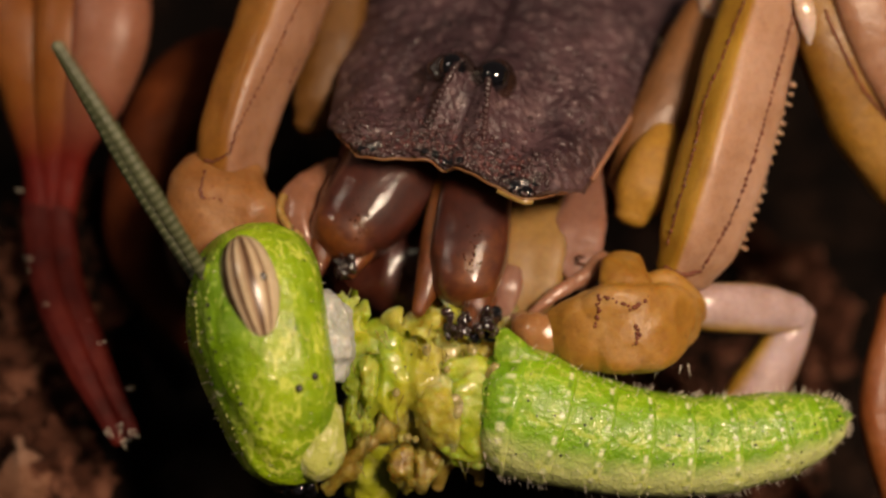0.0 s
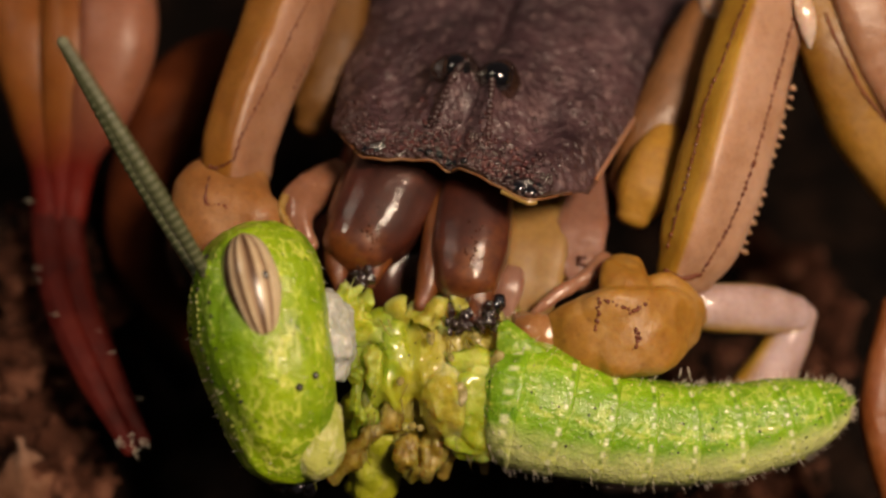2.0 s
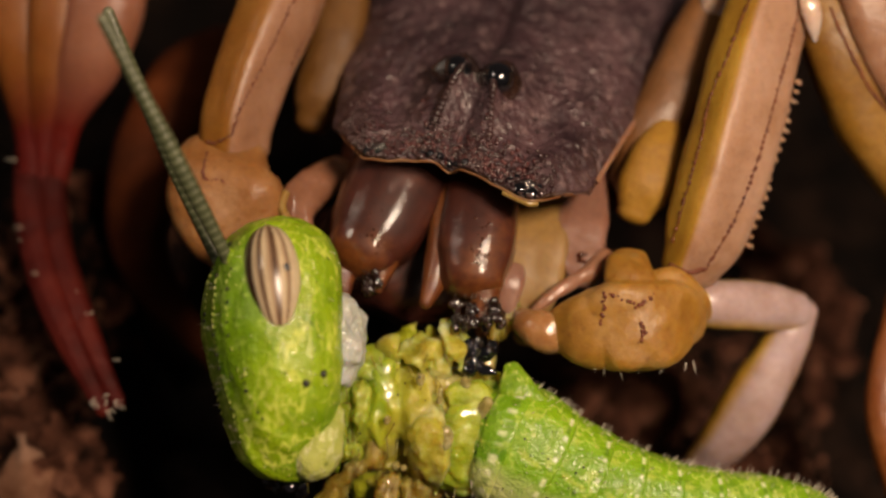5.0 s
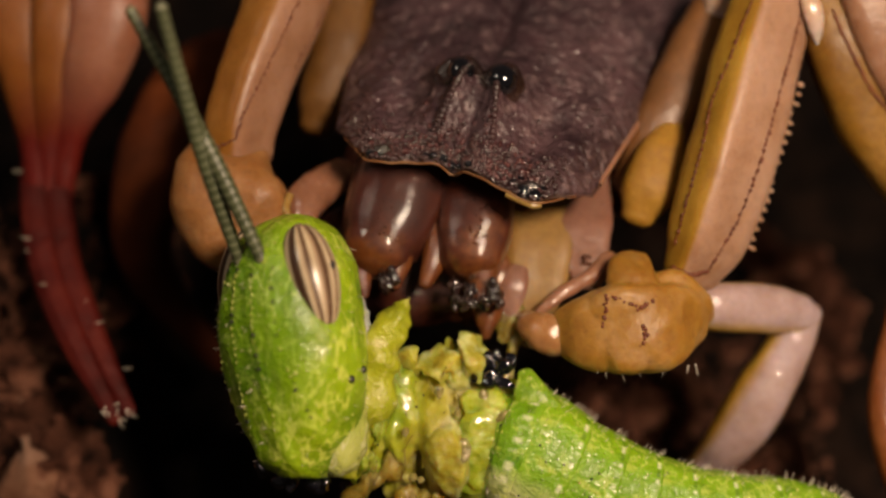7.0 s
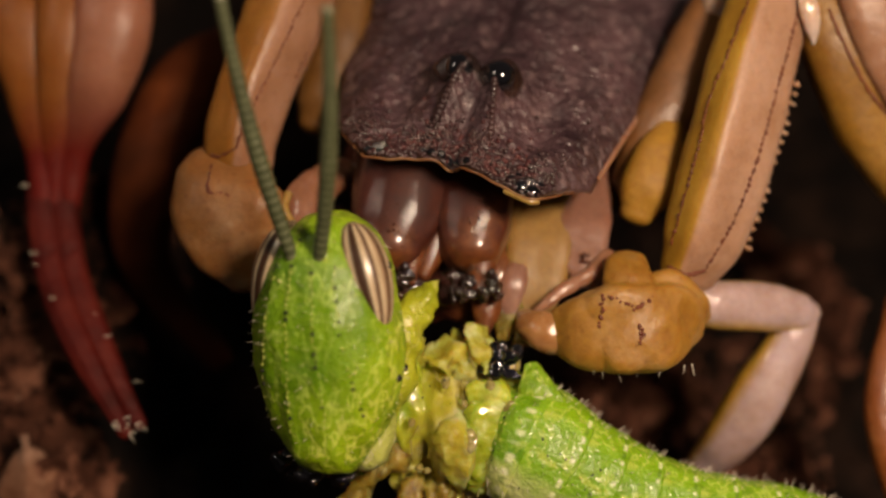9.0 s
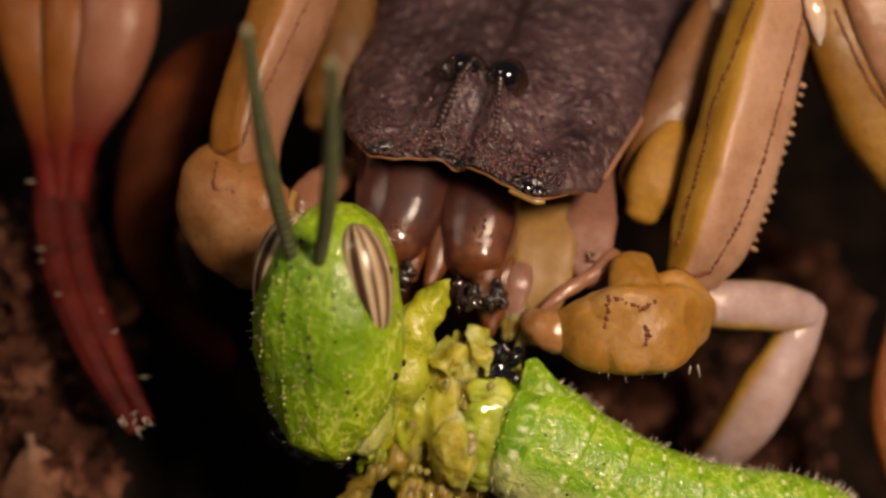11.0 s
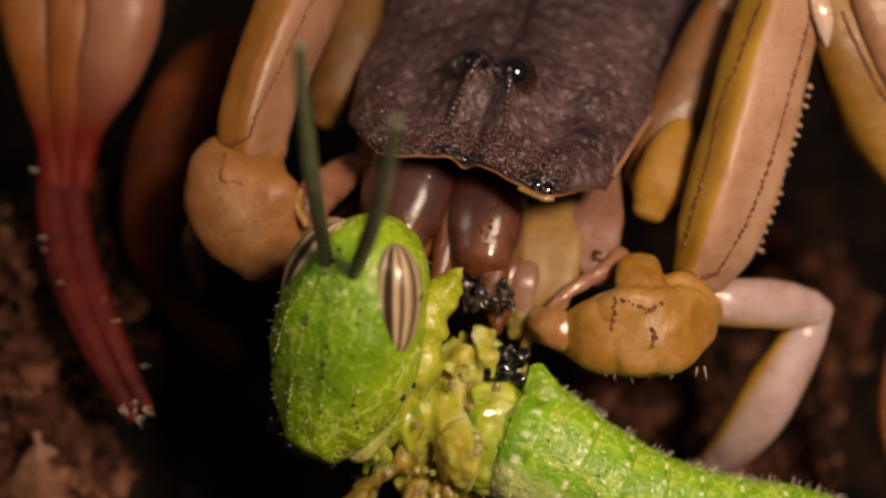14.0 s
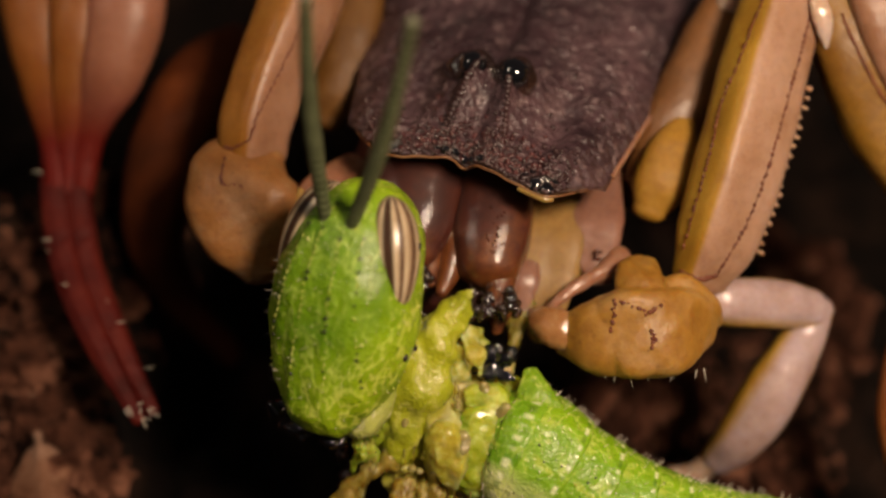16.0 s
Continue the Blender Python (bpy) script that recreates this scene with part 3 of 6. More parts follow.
# ---- ground ----
BANK_D = np.linspace(9.6, 2.6, 60)
BANK_W = np.where(BANK_D > 4.0, -3.4 + (BANK_D - 4.0) * 0.30, -3.4 - (4.0 - BANK_D) * 3.0)
BANK = [BASE @ at(0.6, d, w) for d, w in zip(BANK_D, BANK_W)]
BANK_Y, BANK_Z = np.array([q.y for q in BANK]), np.array([q.z for q in BANK])


def ground_height(x, y):
    """Level humus with a bank of crumbly earth that rises beside the pincer."""
    r = math.hypot(x, y - 0.008)
    near = 1 / (1 + (r / 0.06) ** 2)
    q = Vector((x, y - 0.008, 0))
    z = noise.fractal(q * 260, 1.0, 2.0, 5) * 0.0013 * near + noise.fractal(q * 8, 1.0, 2.0, 3) * 0.01 * (1 - near) - 0.0008
    f = max(0.0, min(1.0, (-x / U - 5.6) / 1.3)) * max(0.0, min(1.0, (16 + x / U) / 4))
    f = f * f * (3 - 2 * f)
    top = float(np.interp(y, BANK_Y, BANK_Z, 0.0, 0.0))
    return z + f * max(0.0, top - z) + f * 0.0006 * noise.fractal(q * 420, 1.0, 2.0, 4)


def ground():
    n = 300
    k = np.linspace(-1, 1, n)
    line = np.sign(k) * (np.abs(k) * 0.03 + np.sinh(np.abs(k) ** 2 * 9) / np.sinh(9) * 0.22)
    verts = [(x, y + 0.008, ground_height(x, y + 0.008)) for y in line for x in line]
    faces = [(j * n + i, j * n + i + 1, (j + 1) * n + i + 1, (j + 1) * n + i) for j in range(n - 1) for i in range(n - 1)]
    me = bpy.data.meshes.new("ground")
    me.from_pydata(verts, [], faces)
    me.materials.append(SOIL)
    me.polygons.foreach_set("use_smooth", [True] * len(me.polygons))
    tagged(new("ground", me), "dark humus soil with crumbs, deep shade in its colour", "soil", "", "structure")


ground()


def soil_spot(a, d):
    """Where the line of the plan through a and d meets the soil."""
    w = 0.0
    for _ in range(240):
        p = BASE @ at(a, d, w)
        gap = p.z - ground_height(p.x, p.y)
        if gap < 0.00004:
            break
        w -= max(0.02, gap / U * 0.4)
    return p


def clods():
    rng = random.Random(5)
    for k, (a, d, r) in enumerate([(0.3, 5.0, 0.7), (0.5, 5.6, 0.5), (1.2, 5.9, 0.3), (0.6, 7.4, 0.35), (1.3, 7.9, 0.3), (0.7, 6.2, 0.6), (0.2, 6.7, 0.8), (0.9, 7.1, 0.55), (1.3, 6.5, 0.35), (0.3, 7.9, 0.6), (1.0, 8.3, 0.85),
                                         (1.55, 8.6, 0.5), (0.3, 8.9, 0.8), (2.0, 5.4, 0.4), (1.6, 3.6, 0.55), (10.6, 6.9, 0.5), (11.2, 7.3, 0.55), (10.9, 7.7, 0.35),
                                         (11.8, 7.0, 0.5), (11.7, 7.7, 0.4), (13.6, 5.0, 0.6), (14.3, 5.3, 0.5), (13.2, 4.5, 0.6), 
                                         (10.2, 7.2, 0.4), (0.15, 7.0, 0.5), (0.75, 8.8, 0.6), (0.5, 7.55, 0.6), (14.5, 5.0, 0.35), (14.8, 5.6, 0.42), (14.3, 4.6, 0.3), (13.9, 4.7, 0.4), (11.4, 7.9, 0.3), (12.1, 7.4, 0.3), (12.6, 8.3, 0.5), (13.3, 8.6, 0.6), (13.8, 8.2, 0.5), (14.6, 6.0, 0.55), (14.9, 6.5, 0.3), (14.5, 7.0, 0.3)]):
        p = soil_spot(a, d)
        p.z += r * U * 0.2
        shape = ball((0, 0, 0), (r * 1.1, r * 0.9, r * 0.85), 0.42 * r, 2.1 / r, 5, None, k * 3.1)
        me = bpy.data.meshes.new("soil_clod")
        me.from_pydata([tuple(v) for v in shape[0]], [], shape[1])
        me.materials.append(CLOD)
        me.polygons.foreach_set("use_smooth", [True] * len(me.polygons))
        ob = new("soil_clod", me)
        ob.matrix_world = Matrix.Translation(p) @ pose(0, 0, 0, 0, 0, rng.uniform(0, 360))
        tagged(ob, "crumbly red-brown clod of earth on dark soil", "clod", "soil clods")


clods()

def litter():
    rng = random.Random(21)
    shapes = []
    for _ in range(1500):
        d = rng.uniform(3.5, 9.4)
        a = rng.uniform(-0.6, 3.2 if d < 6.5 else 1.7)
        if rng.random() < 0.45:
            a, d = rng.uniform(9.5, 14.6), rng.uniform(6.0, 9.2)
        q = soil_spot(a, d)
        size = rng.uniform(0.03, 0.13)
        shapes.append(ball((q.x, q.y, q.z + size * U * 0.3), (size, size * rng.uniform(0.6, 1.3), size * 0.8), size * 0.5, 4.0, 1, None, rng.uniform(0, 90)))
    v, f, _ = joined(shapes)
    me = bpy.data.meshes.new("soil_crumbs")
    me.from_pydata([tuple(q) for q in v], [], f)
    me.materials.append(CLOD)
    tagged(new("soil_crumbs", me), "loose red-brown crumbs of earth on dark soil", "soil", "", "stuff")
    # a dry leaf scrap and a rootlet on the soil
    spot = soil_spot(0.62, 9.25)
    verts, faces = [], []
    for i in range(13):
        for j in range(9):
            u, k = i / 12 - 0.35, j / 8 - 0.5
            wide = 1.0 * math.sin(min(1, (i + 2) / 13) * math.pi) ** 0.7
            verts.append(Vector((k * wide * 1.35, u * 2.0, 0.55 - abs(k) * 0.7 + 0.25 * u + 0.05 * noise.noise(Vector((i * 0.6, j * 0.7, 0))))) * U)
    for i in range(12):
        for j in range(8):
            q = i * 9 + j
            faces.append((q, q + 1, q + 10, q + 9))
    me = bpy.data.meshes.new("leaf_scrap")
    me.from_pydata([tuple(q) for q in verts], [], faces)
    me.materials.append(DRY_LEAF)
    me.polygons.foreach_set("use_smooth", [True] * len(me.polygons))
    ob = new("leaf_scrap", me)
    ob.modifiers.new("thick", "SOLIDIFY").thickness = 0.06 * U
    ob.matrix_world = Matrix.Translation((spot.x, spot.y, spot.z + 0.55 * U)) @ pose(0, 0, 0, 42, 0, 8)
    tagged(ob, "tan folded scrap of dry leaf on the soil", "leaf")
    pts = [(0.2, 7.75), (0.32, 7.4), (0.55, 7.15), (0.9, 7.0), (1.3, 6.95)]
    line = [soil_spot(a, d) for a, d in smooth_path(pts, 24)]
    line = [Vector((q.x, q.y, q.z + 0.0003 + 0.0008 * math.sin(k / 23 * math.pi))) for k, q in enumerate(line)]
    v, f, _ = strip(line, 0.05)
    me = bpy.data.meshes.new("rootlet")
    me.from_pydata([tuple(q) for q in v], [], f)
    me.materials.append(DRY_LEAF)
    me.polygons.foreach_set("use_smooth", [True] * len(me.polygons))
    tagged(new("rootlet", me), "thin curved tan rootlet on dark soil", "root")


litter()

# ---- scorpion ----
scorpion = thing("scorpion", at(9.3, 4.0, -4.0), "purple-brown scorpion with amber limbs, chewing a green grasshopper", "scorpion")


def carapace_place():
    m = Matrix.Translation(at(7.95, 2.86, 1.2)) @ pose(0, 0, 0, -47, 0, 0) @ pose(0, 0, 0, 0, 0, -15) @ pose(0, 0, 0, 0, 3, 0)
    return m


SHELL_AT = carapace_place()


def shell_height(x, y):
    """Height of the shield over its rim plane: x across, y back from the front edge, plan units."""
    half = 2.25 + 0.18 * y
    s = max(-1, min(1, x / half))
    h = 0.80 * (1 - abs(s) ** 2.0) * (0.45 + 0.10 * min(y, 5))
    h -= 0.26 * max(0.0, (abs(s) - 0.72) / 0.28) ** 2
    h += 0.38 * math.exp(-(x / 0.75) ** 2 - ((y - 1.55) / 0.9) ** 2)
    h -= 0.22 * math.exp(-(x / 0.16) ** 2) * (1 if y < 1.0 or y > 2.2 else 0.5)
    h += 0.22 * math.exp(-((abs(x) - 0.30 - 0.10 * (1.6 - y)) / 0.13) ** 2) * math.exp(-((y - 1.1) / 0.7) ** 2)
    h -= 0.22 * math.exp(-((abs(x) - 1.25) / 0.3) ** 2 - ((y - 1.2) / 1.0) ** 2)
    h += 0.16 * math.exp(-((abs(x) - 1.5) / 0.3) ** 2 - ((y - 0.1) / 0.5) ** 2)
    return h


def front_edge(s):
    """Where the front rim lies for s from -1 to 1: lobed, with a notch in the middle."""
    return -0.36 - 0.14 * math.sin(min(1, abs(s) / 0.62) * math.pi / 2) ** 2 - 0.24 * max(0.0, s) + 0.04 * math.exp(-(s / 0.12) ** 2) + 1.05 * (max(0, abs(s) - 0.64) / 0.36) ** 1.4


def shell_point(x, y, lift=0.0):
    return SHELL_AT @ (Vector((x, y, shell_height(x, y) + lift)) * U)


def carapace():
    nx, ny, verts, faces = 120, 130, [], []
    for j in range(ny):
        for i in range(nx):
            s = -1 + 2 * i / (nx - 1)
            f = j / (ny - 1)
            y = front_edge(s) * (1 - f) + 7.6 * f
            half = 2.25 + 0.18 * y
            x = s * half
            h = shell_height(x, y)
            q = Vector((x, y, 0))
            h += 0.05 * noise.fractal(q * 1.3, 1.0, 2.0, 3) + 0.022 * noise.fractal(q * 5, 1.0, 2.0, 3) * (0.5 + abs(s))
            verts.append(SHELL_AT @ (Vector((x, y, h)) * U))
    for j in range(ny - 1):
        for i in range(nx - 1):
            a = j * nx + i
            faces.append((a, a + 1, a + nx + 1, a + nx))
    rim = [j * nx for j in range(ny - 1, 0, -1)] + list(range(nx)) + [j * nx + nx - 1 for j in range(1, ny)]
    start = len(verts)
    down = SHELL_AT.to_3x3() @ Vector((0, 0.16, -0.22)) * U
    for r in rim:
        verts.append(verts[r] + down)
    for k in range(len(rim) - 1):
        faces.append((rim[k + 1], rim[k], start + k, start + k + 1))
    shield = part("carapace", (verts, faces, None), CARAPACE, scorpion, "purple-brown granular shield with two black eyes")
    for x, y, r in ((-0.38, 1.52, 0.25), (0.36, 1.46, 0.28)):
        part("eye_mound", ball(shell_point(x * 1.05, y + 0.02, -0.16), (r * (1.75 if x < 0 else 1.4), r * 1.35, r * 1.05), 0.06, 2.0, 4), TOOTH, shield, "black mound round the eye")
        part("median_eye", ball(shell_point(x, y - 0.04, -0.07), (r, r, r), level=4), BLACK_EYE, shield, "shiny black eye")
    for sgn in (-1, 1):
        for x, y, r in ((1.05, -0.44, 0.13), (1.24, -0.50, 0.17), (1.44, -0.50, 0.16), (1.30, -0.34, 0.14), (1.12, -0.30, 0.11), (1.5, -0.36, 0.12)):
            part("lateral_eye", ball(shell_point(sgn * x, front_edge(sgn * x / 2.25) + y + 0.60, -0.05), (r * (0.95 if sgn > 0 else 0.65), r * (0.85 if sgn > 0 else 0.6), r * 0.7), 0.02, 3.0, 3), BLACK_EYE, shield, "small black side eye")
        part("eye_mound", ball(shell_point(sgn * 1.28, front_edge(sgn * 1.28 / 2.25) + 0.17, -0.07), (0.36 if sgn > 0 else 0.2, 0.17, 0.13), 0.05, 3.0, 4), TOOTH, shield, "black mound under the side eyes")
    rng = random.Random(2)
    spots, beads = [], []
    for _ in range(800):
        s = rng.uniform(-0.95, 0.8)
        y = front_edge(s) + abs(rng.gauss(0, 0.38))
        spots.append(shell_point(s * 2.25, y, 0.01))
    for _ in range(500):
        x, y = rng.uniform(-3.6, 3.6), rng.uniform(0.3, 7)
        if abs(x) > 0.8 + 0.1 * y and abs(x) < 2.1 + 0.14 * y:
            spots.append(shell_point(x, y, 0.0))
    red = []
    for _ in range(420):
        x = rng.gauss(0.0, 0.85)
        if abs(x) < 1.6:
            red.append(shell_point(x, front_edge(x / 2.25) + 0.06 + abs(rng.gauss(0, 0.45)), 0.012))
    part("granulation", grains(red, 0.032, 0.5, 2), RED_GRAIN, shield, "red-brown glossy granules behind the front rim")
    white = stick((verts, faces, None), [(11.70, 0.80), (11.74, 0.78)], 2, 0.0)
    part("pale_tubercle", ball(white[0], (0.11, 0.10, 0.08), 0.02, 2.0, 3), PALE, shield, "small whitish knob on the shield's side")
    part("granulation", grains(spots, 0.034, 0.5, 2), SHELL_GRAIN, shield)
    for sgn in (-1, 1):
        for k in range(16):
            y = 0.25 + k * 0.085
            beads.append(shell_point(sgn * (0.24 + 0.20 * (1.6 - y)), y, 0.03))
    part("brow_ridge", grains(beads, 0.062, 0.3, 2), SHELL_GRAIN, shield, "glossy granules along the brow ridges")
    part("granulation", grains([shell_point(x, front_edge(x / 2.25) + 0.09, 0.0) for x in (-0.5, -0.36, -0.2, -0.05, 0.1, 0.25)], 0.075, 0.2, 2), BLACK_EYE, shield, "dark beads on the front rim")
    rim_line = [SHELL_AT @ (Vector((s * 2.25, front_edge(s) - 0.035, shell_height(s * 2.25, front_edge(s)) - 0.05 + 0.012 * math.sin(s * 31))) * U) for s in np.linspace(-0.92, 0.92, 70)]
    part("rim", strip(rim_line, 0.022), RIM, shield, "thin tan front rim")
    fold = [SHELL_AT @ (Vector((s * 2.25, front_edge(s) - 0.03, shell_height(s * 2.25, front_edge(s)) - 0.10)) * U) for s in np.linspace(0.44, 0.70, 26)]
    part("rim", strip(fold, 0.055), CREAM, shield, "pale cream fold under the front corner")
    edge = [SHELL_AT @ (Vector((2.25 + 0.18 * y + 0.01, y, shell_height(2.25 + 0.18 * y, y) - 0.03)) * U) for y in np.linspace(0.6, 2.6, 26)]
    part("rim", strip(edge, 0.05), PINK, shield, "pale side edge of the shield")
    return shield


shield = carapace()


def chelicera(base, manus, fixed, moving, teeth_at, spread):
    root = part("chelicera", tube(manus, 48, 48, 0.95, 2.3, (0.5, 0.75), 0.02, 0.7, ((0.7, 0.05), (2.5, 0.05))), JAW_SKIN, scorpion, "glossy red-brown jaw", base)
    for nm, path in (("fixed_finger", fixed), ("movable_finger", moving)):
        part(nm, tube(path, 26, 22, 0.9, 2.2, (0.5, 1.0), 0.02, 1.6, ((1.2, 0.10),)), JAW_FINGER, root, "amber-brown jaw finger")
    rng = random.Random(len(manus))
    pts = [at(teeth_at[0] + rng.uniform(-1, 1) * spread[0], teeth_at[1] + rng.uniform(-1, 1) * spread[1], teeth_at[2] + rng.uniform(-0.15, 0.2)) for _ in range(110)]
    fused(part("tooth_patch", joined([ball(p, (0.07 * rng.uniform(0.6, 1.5), 0.08 * rng.uniform(0.6, 1.5), 0.05), 0.05, 4, 2, None, k) for k, p in enumerate(pts[:60])]), TOOTH, root, "black wet ragged jaw tip"), 0.00002, 2)
    roots = []
    for _ in range(46):
        p = at(teeth_at[0] + rng.uniform(-1, 1) * spread[0], teeth_at[1] - rng.uniform(-0.1, 0.4), teeth_at[2] + 0.15)
        roots.append((p, (rng.uniform(-0.5, 0.5), -1, 0.4)))
    part("bristle_tuft", hairs(roots, 0.16, 0.010), DARK_HAIR, root)
    # fine wet beads that roughen the gloss towards the tip
    a, d, w, r = manus[-2]
    shape = tube(manus, 48, 48, 0.95, 2.3, (0.5, 0.75), 0.02, 0.7, ((0.7, 0.05), (2.5, 0.05)))
    beads = stick(shape, [(a + 0.1, d - 0.5), (a + 0.05, d + 0.1), (a + 0.2, d + 0.35)], 34, 0.16, 0.012)
    part("granulation", grains(beads, 0.024, 0.4), JAW, root, "fine wet beads")
    return root


jaw_right = chelicera(at(8.3, 3.0, 0.4), [(8.55, 2.1, -0.7, 0.60), (8.46, 3.1, 0.2, 0.64), (8.36, 3.9, 0.7, 0.70), (8.28, 4.6, 1.05, 0.70), (8.22, 5.05, 1.25, 0.58)],
                      [(7.98, 3.0, 0.25, 0.26), (7.82, 4.0, 0.75, 0.33), (7.62, 4.9, 1.15, 0.27), (7.40, 5.5, 1.35, 0.12)], [(8.4, 4.7, 1.0, 0.40), (8.42, 5.3, 1.35, 0.32), (8.38, 5.75, 1.5, 0.15)], (8.32, 5.72, 1.55), (0.42, 0.22))
jaw_left = chelicera(at(7.1, 2.7, 0.0), [(7.50, 2.1, -0.9, 0.86), (7.08, 2.85, -0.15, 0.90), (6.70, 3.40, 0.25, 0.88), (6.30, 3.9, 0.55, 0.80), (6.08, 4.15, 0.7, 0.66)],
                     [(5.85, 3.9, 0.5, 0.32), (5.70, 4.4, 0.75, 0.24), (5.64, 4.85, 0.9, 0.08)], [(6.5, 3.9, 0.6, 0.34), (6.42, 4.4, 0.85, 0.26), (6.22, 4.85, 1.0, 0.09)], (6.12, 4.72, 0.95), (0.14, 0.14))

part("mouth_lobe", tube([(8.75, 4.3, 0.0, 0.30), (8.62, 5.0, 0.35, 0.36), (8.50, 5.6, 0.6, 0.24), (8.46, 5.95, 0.7, 0.08)], 34, 26, 0.8, 2.2, (0.8, 0.9), 0.06, 2.4), JAW_FINGER, scorpion, "amber-brown mouth lobe")
part("mouth_lobe", tube([(8.95, 4.8, 0.1, 0.26), (8.86, 5.4, 0.4, 0.30), (8.80, 5.95, 0.5, 0.16)], 30, 24, 0.7, 2.2, (0.8, 0.9), 0.08, 2.4), PULP_BROWN, scorpion, "wet olive mouth lobe")
part("mouth_membrane", tube([(5.9, 4.3, -0.8, 0.6), (6.8, 4.8, -0.4, 0.8), (7.7, 4.9, -0.3, 0.85), (8.7, 4.9, -0.2, 0.7)], 34, 30, 0.8, 2.2, (0.8, 0.8), 0.18, 1.6), JAW_SKIN, scorpion, "red-brown wet mouth skin behind the jaws")
part("mouth_membrane", tube([(6.6, 3.0, -1.0, 0.8), (7.7, 3.1, -0.7, 0.8), (8.9, 3.4, -0.7, 0.8)], 30, 28, 0.8, 2.2, (0.8, 0.8), 0.06, 1.6), JAW_SKIN, scorpion, "red-brown skin under the shield")
# mouth folds and limb bases between the jaws and the limbs
part("coxa", tube([(9.5, 2.8, -1.2, 0.62), (9.48, 4.1, 0.05, 0.62), (9.38, 5.0, 0.35, 0.56), (9.3, 5.6, 0.4, 0.40), (9.25, 6.0, 0.4, 0.22)], 30, 34, 0.35, 5.0, (0.5, 0.8), 0.04, 1.0), LIMB_BASE, scorpion, "yellowish flat limb base plate")
part("coxa", tube([(10.2, 2.9, -1.1, 0.42), (10.26, 3.9, -0.05, 0.46), (10.24, 4.5, 0.25, 0.40), (10.3, 4.95, 0.45, 0.26)], 26, 28, 0.35, 4.0, (0.5, 0.8), 0.05, 1.2), COXA_VIOLET, scorpion, "pinkish limb base skin")
FOLD = tube([(10.68, 4.66, 0.3, 0.22), (10.4, 4.88, 0.6, 0.17), (10.0, 5.10, 0.8, 0.12), (9.6, 5.38, 0.95, 0.11), (9.32, 5.66, 0.9, 0.07)], 40, 24, 0.9, 2.0, (0.8, 0.9), 0.04, 1.6)
fold = part("coxa_fold", FOLD, PINK, scorpion, "shiny pink fold")
part("coxa_lobe", tube([(9.18, 5.62, 0.6, 0.16), (9.38, 5.82, 0.9, 0.32), (9.68, 5.96, 1.0, 0.36), (10.0, 6.0, 0.85, 0.26)], 30, 28, 0.85, 2.2, (0.9, 0.9), 0.05, 1.6), AMBER_LOBE, scorpion, "amber-pink glossy lobe")
part("granulation", grains(stick(FOLD, [(10.25, 4.72), (10.3, 4.55), (10.2, 4.62)], 6, 0.05), 0.05, 0.4), JAW, fold, "wet amber beads")
part("coxa_fold", tube([(9.10, 4.4, 0.2, 0.08), (9.02, 4.95, 0.55, 0.24), (8.95, 5.35, 0.6, 0.20), (8.90, 5.7, 0.55, 0.06)], 24, 18, 0.4, 2.6, (0.8, 0.9), 0.02, 1.2), COXA_VIOLET, scorpion, "pale fold beside the jaw")
part("coxa", tube([(5.95, 3.05, -0.4, 0.30), (5.55, 3.35, 0.1, 0.36), (5.28, 3.6, 0.4, 0.36), (5.25, 3.95, 0.6, 0.28), (5.45, 4.35, 0.75, 0.16)], 34, 24, 0.8, 2.4, (0.7, 0.8), 0.05, 2.0), WET_LOBE, scorpion, "pale wet limb base")
part("coxa", strip([at(*q) for q in smooth_path([(5.02, 3.45, 0.75), (4.95, 3.7, 0.85), (5.08, 3.98, 0.95), (5.35, 4.25, 1.0)], 18)], 0.075), CREAM, scorpion, "pale glossy rim of the limb base")


def ridge_line(shape, rows, size, count, wob, parent):
    """A raised brown seam with uneven granules grown into it."""
    seam = stick(shape, rows, count * 2, wob * 0.35, -0.012)
    beads = [seam[min(len(seam) - 1, max(0, int((k + random.uniform(-0.25, 0.25)) * len(seam) / count)))] for k in range(count)]
    knots = joined([ball(q, (size * random.uniform(0.5, 1.0), size * random.uniform(0.6, 1.2), size * 0.7), size * 0.2, 6.0, 1, None, k) for k, q in enumerate(beads)])
    part("ridge", joined([strip(seam, size * 0.2), knots]), RIDGE, parent, "row of dark brown granules")


def limb(name, rows, material, parent, label="", flat=0.8, square=3.0, ridge_rows=(), size=0.04, count=46, ridges=None, wob=0.02, spin=0.0, pivot=None):
    shape = tube(rows, 44, 44, flat, square, (0.7, 0.7), 0.04, 0.9, ridges, False, spin)
    ob = part(name, shape, material, parent, label, pivot)
    for rr in ridge_rows:
        ridge_line(shape, rr, size, count, wob, ob)
    return ob


